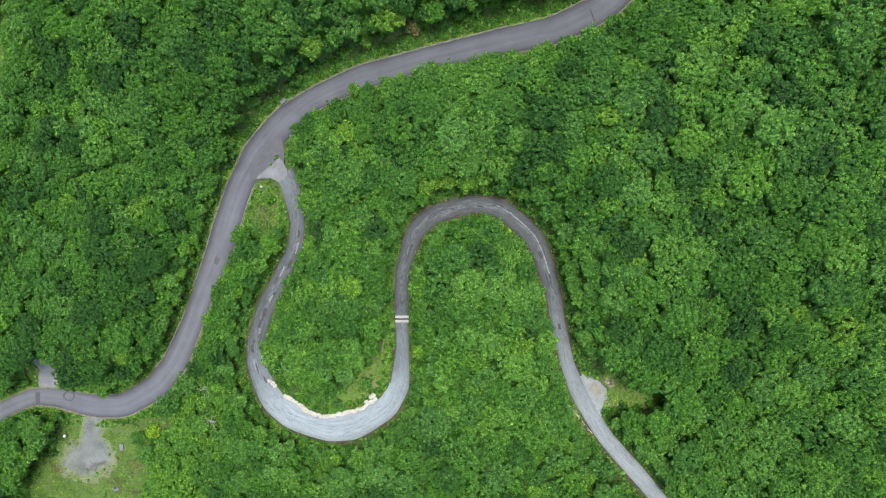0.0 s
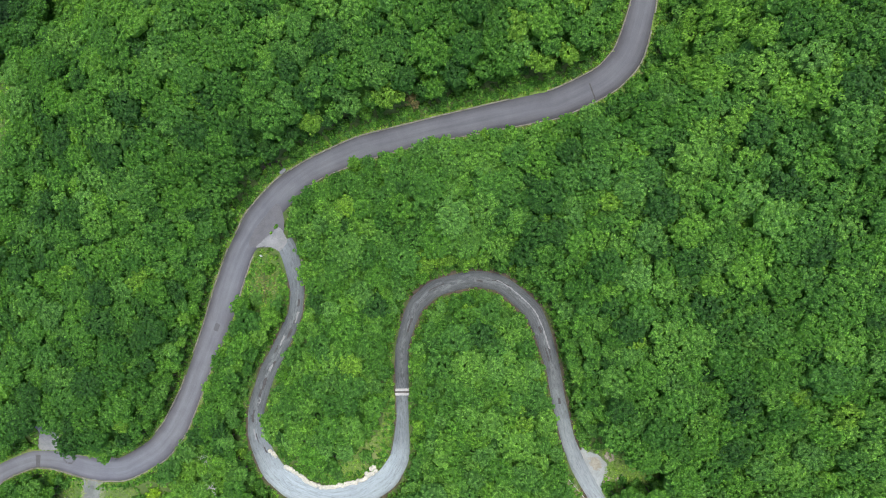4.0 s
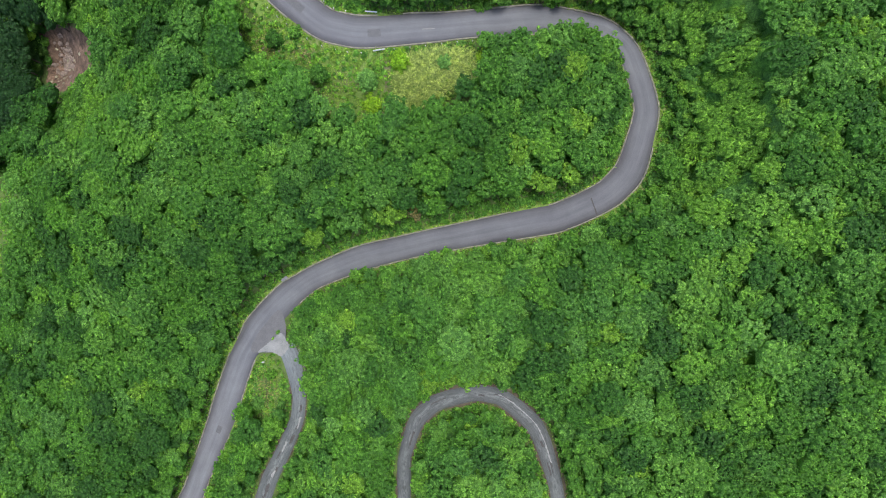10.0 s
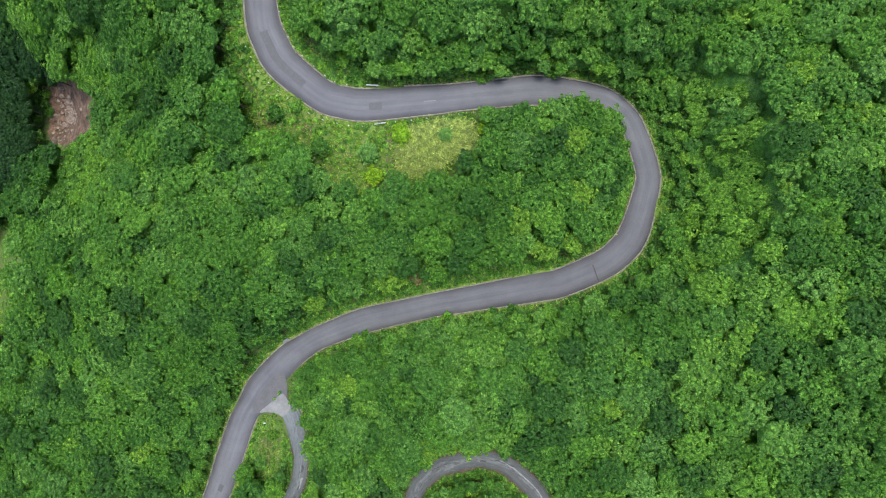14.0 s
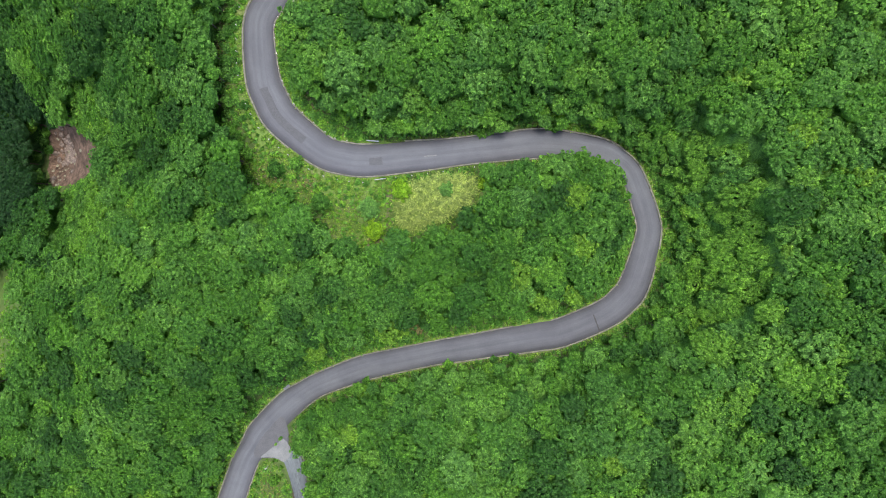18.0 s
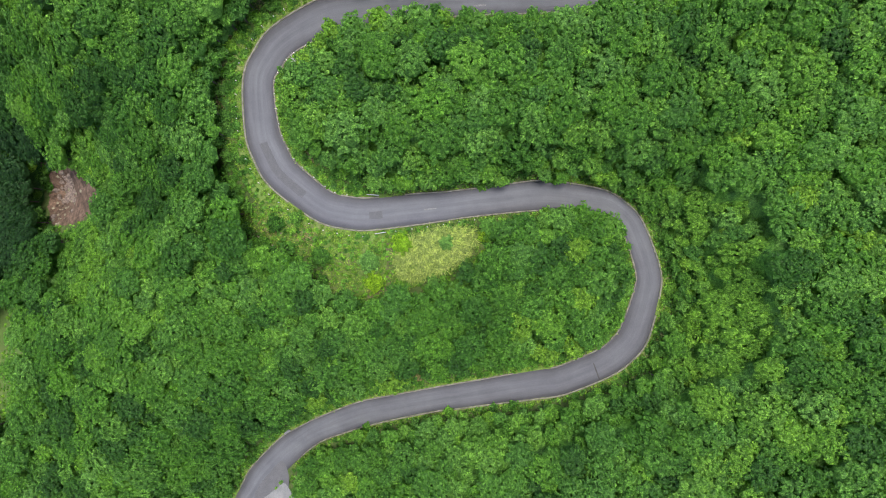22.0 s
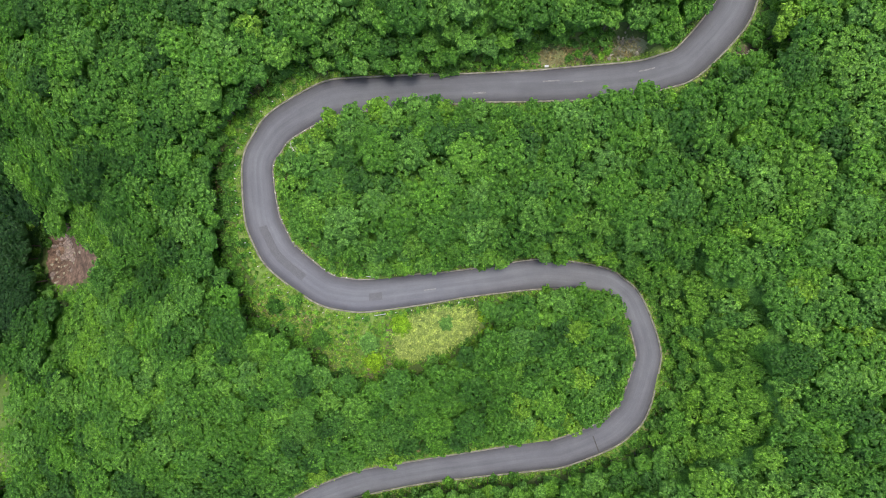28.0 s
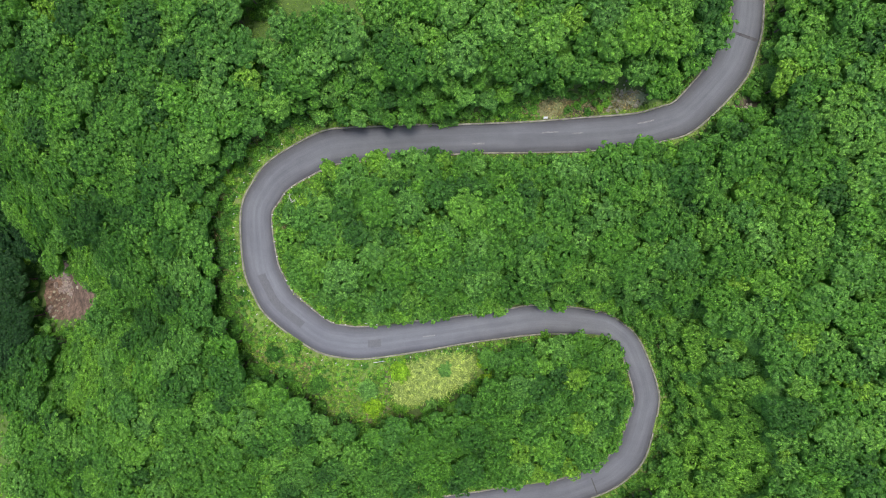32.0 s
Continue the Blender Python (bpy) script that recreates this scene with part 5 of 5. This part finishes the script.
# ---- shrubs that stand alone in the glade and on the verges ----
for x, y, r, tone, words in ((-7.3, 65.2, 1.9, 1, "round yellow-green shrub at the edge of the reeds"), (-12, 58.7, 1.9, 1, "bright yellow-green shrub in the glade"), (-12.6, 62.3, 2.0, 2, "pale green shrub in the glade"), (0.1, 65.2, 1.3, 2, "soft green shrub standing in the reeds"), (-20.5, 63.2, 1.8, 0, "low green shrub in the glade grass"), (-61.2, -38.6, 1.7, 1, "yellow-green shrub below the road kerb"), (-64.5, -40, 1.7, 0, "green shrub on the turnout grass"), (-37.2, 3.6, 1.7, 0, "leafy green shrub on the grass wedge"), (-34.2, 9.6, 1.2, 0, "low green shrub on the grass wedge"), (-14.5, -25.2, 1.4, 0, "low green shrub behind the sandbags"), (-20, -29.2, 1.2, 0, "low green shrub behind the sandbags"), (6.6, 66.6, 1.5, 1, "yellow-green sapling beside the reeds"), (7.6, 63.4, 1.4, 1, "yellow-green sapling beside the reeds"), (-30.8, 121.4, 1.8, 0, "green shrub between two clearings"), (-5.4, 41.2, 1.7, 3, "withered brownish shrub on the bank above the road"), (-24, 69.4, 1.2, 0, "green shrub below the guard posts"), (-27.5, 68.5, 1.6, 0, "green shrub below the guard posts")):
    rng = np.random.default_rng(int(abs(x * 10) + abs(y)))
    z = land([(x, y)])[0]
    shrub = thing("shrub", words, "shrub", pose(x, y, z), "shrubs in the clearings")
    cv, cf = crown_arrays(rng, r, r * 0.8, int(14 * r), 14, 0.3, 5)
    part("foliage", mesh_of("foliage", cv + np.array([0, 0, r * 0.35]), cf, [(leaf_thing, leaf_bright, leaf_pale, leaf_dry)[tone]]), shrub)
    for k in range(3):
        a = k * 2.1 + rng.uniform(0, 1)
        v, f = tube([(0, 0, -0.2), (math.cos(a) * 0.25 * r, math.sin(a) * 0.25 * r, r * 0.5), (math.cos(a) * 0.5 * r, math.sin(a) * 0.5 * r, r * 0.9)], [0.06, 0.04, 0.015], 5)
        part("stem", mesh_of("stem", v, f, [bark], True), shrub)


# ---- repairs and marks on the asphalt ----
def on_road(name, lo, hi, inner, outer, mat, label, category, line=MAIN, run=MAIN_S, lift=0.012, skew=0.0, ragged=0.02):
    """A thin sheet on the road from lo to hi metres along, inner to outer metres to the left of the middle."""
    rng = np.random.default_rng(int(lo * 10))
    n, m = max(3, int((hi - lo) / 0.35)), 6
    s = np.linspace(lo, hi, n)
    ctr = np.stack([np.interp(s, run, line[:, j]) for j in range(4)], 1)
    lf = np.stack([np.interp(s, run, sides(line)[:, j]) for j in range(2)], 1)
    along_d = np.stack([lf[:, 1], -lf[:, 0]], 1)
    cols = []
    for k in range(m):
        o = inner + (outer - inner) * k / (m - 1) + rng.normal(size=n) * ragged * (k in (0, m - 1))
        xy = ctr[:, :2] + lf * o[:, None] + along_d * (skew * (k / (m - 1) - 0.5))
        h = np.interp(np.abs(o) / (ctr[:, 3] / 2), [0, 0.2, 0.6, 1.0], [0.05, 0.05, 0.03, 0.0])
        cols.append(np.c_[xy, ctr[:, 2] + h + lift])
    me = mesh_of(name, np.stack(cols, 1).reshape(-1, 3), grid_faces(n, m)[:, ::-1], [mat], True)
    return tagged(new(name, me), label, category, kind="structure")


on_road("asphalt_patch", 253, 263.5, -0.35, 0.95, tar_patch, "long darker asphalt repair strip in the bend", "road patch")
on_road("asphalt_patch", 239.9, 242.0, -0.35, 0.85, tar_patch, "square darker asphalt repair", "road patch")
on_road("asphalt_patch", 73.0, 74.6, -0.7, 0.25, tar_patch, "small dark asphalt repair", "road patch")
on_road("asphalt_seam", 166.2, 166.42, -2.3, 2.4, tar_seam, "dark sealed joint across the road", "road joint", skew=0.5)
on_road("asphalt_seam", 356.5, 356.9, -2.3, 2.3, tar_seam, "broad dark sealed joint across the road", "road joint", skew=0.3)
on_road("asphalt_seam", 13.6, 14.7, -1.7, 1.7, ring_rubber, "broad dark sealed joint across the road", "road joint", skew=0.3)
for lo, hi, a, b in ((311.5, 313.4, -0.9, -0.65), (231, 233, 0.1, 0.3), (322, 324.5, 0.5, 0.7), (336, 338.5, 0.8, 1.0), (326.5, 328, 0.2, 0.35)):
    on_road("worn_paint", lo, hi, a, b, worn_paint, "worn traces of pale paint on the asphalt", "road marking", ragged=0.012, skew=0.1)
# a ring of tyre rubber near the lower bend
rng = np.random.default_rng(3)
for ring, (r0, r1) in enumerate(((0.85, 1.25),)):
    t = np.linspace(0, 6.283, 40, endpoint=False)
    v = np.stack([np.c_[-80.8 + r * np.cos(t) * 1.15, -31.75 + r * np.sin(t) * 0.9] for r in (r0, r1)], 0).reshape(-1, 2)
    gapz = np.array([MAIN[np.argmin(np.hypot(MAIN[:, 0] - x, MAIN[:, 1] - y)), 2] for x, y in v])
    tagged(new("tyre_ring", mesh_of("tyre_ring", np.c_[v, gapz + 0.07], grid_faces(2, 40, True), [ring_rubber], True)), "dark ring of tyre rubber on the asphalt", "road mark", kind="structure")
# tar repairs on the old lane
rng = np.random.default_rng(21)
for i in range(9):
    lo = rng.uniform(100, 148)
    o = rng.uniform(-0.75, 0.6)
    on_road("lane_repair", lo, lo + rng.uniform(0.8, 3.0), o, o + rng.uniform(0.15, 0.4), tar_seam, "dark tar repair on the old lane", "road patch", LANE, LANE_S, 0.008 + 0.0006 * i, rng.uniform(-0.15, 0.15), 0.05)
for i in range(16):
    lo = 12 + i * 2.0 + rng.uniform(-0.8, 0.8)
    o = rng.uniform(-0.9, 0.5)
    on_road("lane_repair", lo, lo + rng.uniform(0.9, 2.8), o, o + rng.uniform(0.2, 0.5), (tar_seam, lane_patch, tar_seam)[i % 3], ("dark tar repair on the old lane", "bleached worn patch on the old lane", "dark tar repair on the old lane")[i % 3], "road patch", LANE, LANE_S, 0.008 + 0.0006 * i, rng.uniform(-0.15, 0.15), 0.07)
on_road("lane_repair", 122, 138, 0.25, 0.42, lane_patch, "long bleached wheel track on the old lane", "road patch", LANE, LANE_S, 0.02, 0.0, 0.06)


# ---- cross drain on the lane ----
i = int(np.searchsorted(LANE_S, 88.9))
yaw = math.degrees(math.atan2(*(LANE[i + 1, :2] - LANE[i - 1, :2])[::-1])) - 90
drain = thing("cross_drain", "pale concrete cross drain with a dark steel grate over the lane", "drain", pose(LANE[i, 0], LANE[i, 1], LANE[i, 2] + 0.06, 0, 0, yaw))


def box(x, y, z, sx, sy, sz, bevel=0.01):
    bm = bmesh.new()
    bmesh.ops.create_cube(bm, size=1.0, matrix=Matrix.Translation((x, y, z)) @ Matrix.Diagonal((sx, sy, sz, 1)))
    if bevel:
        bmesh.ops.bevel(bm, geom=bm.edges[:], offset=bevel, segments=1, affect="EDGES")
    me = bpy.data.meshes.new("box")
    bm.to_mesh(me)
    bm.free()
    return me


def solid(name, me, mat, parent=None, label=""):
    me.name = name
    me.materials.append(mat)
    return part(name, me, parent, label)


for y in (0.42, -0.42):
    solid("channel_wall", box(0, y, 0, 2.5, 0.44, 0.12, 0.02), white_concrete, drain)
bar_me = box(0, 0, 0, 0.03, 0.3, 0.06, 0)
bar_me.materials.append(steel)
grate = solid("grate", box(0, 0, -0.03, 2.5, 0.3, 0.02, 0), steel, drain, "dark steel grate")
for k in range(24):
    bar = part("grate_bar", bar_me, grate, "dark steel")
    bar.location = (-1.15 + k * 0.1, 0, 0.01)


# ---- white sandbags along the inside of the bleached bend ----
def bag_mesh(seed):
    rng = np.random.default_rng(seed)
    bm = bmesh.new()
    bmesh.ops.create_icosphere(bm, subdivisions=2, radius=0.42)
    for v in bm.verts:
        x, y, z = v.co
        q = max(abs(x), abs(y), 1e-6) / max(math.hypot(x, y), 1e-6)
        v.co = Vector((x * (1 + 0.12 * q), y * (1 + 0.12 * q), max(z, -0.3) * 0.85 + 0.02 * math.sin(9 * x + seed))) + Vector(rng.normal(size=3) * 0.008)
    bmesh.ops.recalc_face_normals(bm, faces=bm.faces)
    for f in bm.faces:
        f.smooth = True
    me = bpy.data.meshes.new("bag_body")
    bm.to_mesh(me)
    bm.free()
    me.materials.append(bag_cloth)
    return me


bag_meshes = [bag_mesh(k) for k in range(4)]
v, f = tube([(0, 0, 0.3), (0.01, 0, 0.4), (0.03, 0.02, 0.47)], [0.1, 0.055, 0.012], 7)
neck_me = mesh_of("tied_neck", v, f, [bag_cloth], True)
BAG_LINE, BAG_S = spaced([(-30.2, -28.3), (-27.6, -29.7), (-25.9, -31.0), (-23.7, -31.75), (-22.0, -31.9), (-19.8, -31.35), (-17.1, -30.7), (-14.9, -29.8), (-13.4, -28.7)], 0.5)
bag_spots = [tuple(BAG_LINE[k]) for k in range(0, len(BAG_LINE))]
bag_spots += [(-14.5, -28.8), (-13.6, -28.0), (-12.7, -28.3), (-13.0, -27.5), (-33.4, -25.4), (-32.8, -25.9), (-32.3, -26.4)]
rng = np.random.default_rng(4)
for k, (x, y) in enumerate(bag_spots):
    x, y = x + rng.normal() * 0.05, y + rng.normal() * 0.06
    z = max(land([(x, y)])[0], LANE[np.argmin(np.hypot(LANE[:, 0] - x, LANE[:, 1] - y)), 2] - 0.02)
    bag = thing("sandbag", "plump white woven sandbag at the lane's edge", "sandbag", pose(x, y, z + 0.25, 0, rng.normal() * 5, rng.uniform(0, 360)), "row of sandbags")
    body = part("bag_body", bag_meshes[k % 4], bag)
    body.scale = (rng.uniform(0.85, 1.1),) * 2 + (rng.uniform(0.75, 1.0),)
    part("tied_neck", neck_me, bag)


# ---- guard posts round the bend ----
v, f = tube([(0, 0, -0.3), (0, 0, 0.72)], [0.057, 0.057], 10)
post_me = mesh_of("pole", v, f, [white_paint], True)
v, f = tube([(0, 0, 0.72), (0, 0, 0.75), (0, 0, 0.79), (0, 0, 0.80)], [0.07, 0.085, 0.06, 0.005], 10)
cap_me = mesh_of("cap", v, f, [white_paint], True)
v, f = tube([(0, 0, 0.5), (0, 0, 0.6)], [0.06, 0.06], 10)
band_me = mesh_of("reflector", v, f, [reflector], True)


def guard_posts(side, lo, hi, step, offset):
    s = lo
    while s < hi:
        c = [np.interp(s, MAIN_S, MAIN[:, j]) for j in range(4)]
        lf = [np.interp(s, MAIN_S, sides(MAIN)[:, j]) for j in range(2)]
        x, y = c[0] + side * lf[0] * (c[3] / 2 + offset), c[1] + side * lf[1] * (c[3] / 2 + offset)
        post = thing("guard_post", "slim white guard post in the grass verge", "post", pose(x, y, land([(x, y)])[0] + 0.02), "guard posts round the bend")
        pole = part("pole", post_me, post)
        part("cap", cap_me, pole)
        part("reflector", band_me, pole, "dull orange reflector band")
        s += step


guard_posts(1, 243, 284, 1.75, 1.1)
guard_posts(-1, 246, 284, 2.5, 0.35)
guard_posts(1, 225, 238.5, 2.6, 0.75)
guard_posts(-1, 284.5, 292, 2.4, 0.4)


# ---- signs and boards ----
def board_sign(name, x, y, wide, high, rise, tilt, turn, label, posts=2, face=white_paint):
    z = land([(x, y)])[0]
    sign = thing(name, label, "sign", pose(x, y, z, 0, 0, turn))
    for k in range(posts):
        px = (k - (posts - 1) / 2) * wide * 0.6
        v, f = tube([(px, 0, -0.2), (px, 0, rise)], [0.04, 0.04], 8)
        part("post", mesh_of("post", v, f, [steel_light], True), sign)
    b = solid("board", box(0, 0, 0, wide, high, 0.04, 0.008), face, sign)
    b.matrix_local = pose(0, 0, rise, tilt, 0, 0)
    return sign


board_sign("sign_board", -10.6, 66.9, 1.9, 0.28, 0.7, 70, 8, "long white board on posts beside the road")
board_sign("sign_board", -11.8, 73.1, 2.0, 0.28, 0.8, 70, -4, "long white board on posts beside the road")
board_sign("notice_board", -30.9, 28.6, 1.3, 0.7, 1.0, 45, 40, "weathered grey notice board on the bank", 2, concrete_pale)
board_sign("road_sign", -35.6, 12.2, 0.4, 0.7, 1.9, 60, 20, "white road sign on a leaning post in the grass wedge", 1)
board_sign("road_sign", -81.3, -40.2, 0.5, 1.0, 1.2, 30, -40, "white diamond-shaped sign board in the turnout grass", 1)
board_sign("marker_board", 15.4, 104.9, 0.6, 0.4, 0.5, 50, 0, "small white marker board under the trees", 1)

# ---- stones, rubble and dead wood ----
stone_meshes = []
for k in range(10):
    rng = np.random.default_rng(60 + k)
    bm = bmesh.new()
    bmesh.ops.create_icosphere(bm, subdivisions=1, radius=0.5)
    for vert in bm.verts:
        vert.co *= float(rng.uniform(0.72, 1.18))
        vert.co.z *= 0.7
    me = bpy.data.meshes.new("stone")
    bm.to_mesh(me)
    bm.free()
    me.materials.append(stone_mat if k < 5 else brown_stone)
    stone_meshes.append(me)


def stones(x, y, spread, n, lo, hi, words, group, seed, kind=0):
    rng = np.random.default_rng(seed)
    for k in range(n):
        px, py = x + rng.normal() * spread, y + rng.normal() * spread * 0.8
        if nearest_way(np.array([[px, py]]))[0][0] < 0.5:
            continue
        s = rng.uniform(lo, hi) ** 1.0
        st = new("stone", stone_meshes[k % 5 + 5 * kind])
        st.matrix_world = pose(px, py, land([(px, py)])[0] + s * 0.15 + 0.05, rng.uniform(-15, 15), rng.uniform(-15, 15), rng.uniform(0, 360)) @ Matrix.Scale(s, 4)
        tagged(st, words, "stone", group)


stones(30.1, -24.3, 0.5, 14, 0.3, 0.8, "pale broken rock in a heap by the pull-off", "rubble heaps", 6)
stones(30.0, -28.7, 0.6, 12, 0.2, 0.6, "pale broken rock in a heap by the pull-off", "rubble heaps", 7)
stones(32.0, -28.0, 0.4, 7, 0.2, 0.6, "rusty broken rock on the weedy ground", "rubble heaps", 8)
stones(-86.5, 77.5, 2.6, 70, 0.5, 1.9, "grey-brown boulder in the ravine bed", "ravine boulders", 9, 1)
stones(-87.5, 75, 3.2, 60, 0.25, 0.9, "pale broken stone in the ravine bed", "ravine boulders", 19)
stones(26.6, 107.3, 1.6, 45, 0.2, 0.75, "pale stone on the cut bank", "bank stones", 10)
stones(44.4, 105.2, 0.9, 20, 0.2, 0.6, "pale stone below the road", "bank stones", 11)
stones(37.6, 66.0, 0.9, 14, 0.15, 0.5, "pale stone on the scrubby bank", "bank stones", 12)
stones(-29.5, 67.0, 1.3, 22, 0.15, 0.5, "pale stone on the slope below the bend", "bank stones", 13)
stones(40.0, 50.0, 1.2, 12, 0.15, 0.5, "pale stone on the scrubby bank", "bank stones", 14)


def dead_branches(x, y, rise, reach, seed, label, flat=0.35):
    """Bare forked grey branches."""
    rng = np.random.default_rng(seed)
    tree = thing("dead_tree", label, "dead tree", pose(x, y, land([(x, y)])[0]))
    v, f = tube([(0, 0, -0.3), (0.1, 0, rise * 0.5), (0.2, 0.1, rise)], [0.14, 0.1, 0.06], 7)
    part("trunk", mesh_of("trunk", v, f, [dead_wood], True), tree)
    for k in range(8):
        a, b = k * 0.8 + rng.uniform(0, 0.5), reach * rng.uniform(0.6, 1.1)
        pts = [np.array([0.15, 0.05, rise * rng.uniform(0.8, 1.0)])]
        for q in range(4):
            a += rng.normal() * 0.35
            pts.append(pts[-1] + np.array([math.cos(a), math.sin(a), flat * rng.uniform(0, 1)]) * b / 4)
        pieces = [tube(pts, [0.06, 0.05, 0.04, 0.028, 0.012], 5)]
        for q in (1, 2, 3):
            c = a + rng.choice([-1, 1]) * rng.uniform(0.5, 1.0)
            e = pts[q] + np.array([math.cos(c), math.sin(c), 0.2]) * b * 0.4
            pieces.append(tube([pts[q], (pts[q] + e) / 2 + rng.normal(size=3) * 0.05, e], [0.035, 0.025, 0.01], 5))
        v, f = joined(pieces)
        part("branch", mesh_of("branch", v, f, [dead_wood], True), tree)


dead_branches(-46.6, -27.9, 5.4, 2.2, 1, "bare pale-grey dead tree among the green scrub")
dead_branches(-44.2, -27.2, 5.0, 1.5, 2, "bare pale-grey dead tree among the green scrub")
dead_branches(-47.4, -35.0, 5.0, 1.8, 3, "bare pale-grey dead tree among the green scrub")
dead_branches(-13.9, -39.0, 5.2, 1.6, 4, "bare pale-grey dead tree at the forest edge")
dead_branches(-22.6, 92.6, 4.6, 1.4, 5, "bare grey dead tree inside the upper bend")
dead_branches(-2.0, 94.6, 5.6, 1.5, 6, "dark bare branches in a canopy gap")
v, f = tube([(46.0, 60.3, 43.0), (47.0, 60.8, 43.3), (48.0, 61.3, 43.8)], [0.16, 0.13, 0.07], 8)
v[:, 2] += land([(47, 60.8)])[0] - 43.3 + 0.7
tagged(new("fallen_log", mesh_of("fallen_log", v, f, [dead_wood], True)), "grey fallen log lying on the scrub slope", "log")
v, f = tube([(22.4, -27.9, 0), (24.4, -30.2, 0), (27.0, -33.4, 0)], [0.035, 0.035, 0.035], 8)
v[:, 2] += land(v[:, :2]) + 0.3
tagged(new("guard_pipe", mesh_of("guard_pipe", v, f, [white_paint], True)), "thin white pipe lying along the lane's grassy edge", "pipe")
block = thing("concrete_block", "broken grey concrete block lying in the turnout grass", "block", pose(-70.0, -51.6, land([(-70.0, -51.6)])[0] + 0.1, 0, 0, 25))
solid("slab", box(0, 0, 0.22, 1.0, 0.55, 0.45, 0.04), concrete_pale, block)
solid("upright", box(-0.35, 0.45, 0.4, 0.4, 0.5, 0.8, 0.05), concrete_pale, block)
slab = solid("concrete_slab", box(0, 0, 0.1, 0.75, 1.5, 0.22, 0.03), concrete_pale)
slab.matrix_world = pose(-68.6, -42.2, land([(-68.6, -42.2)])[0] + 0.12, 0, 0, 8)
tagged(slab, "low grey concrete slab in the turnout grass", "slab")
dead_branches(39.8, -32.4, 2.6, 1.5, 7, "dark grey dead snag in a gap below the pull-off")
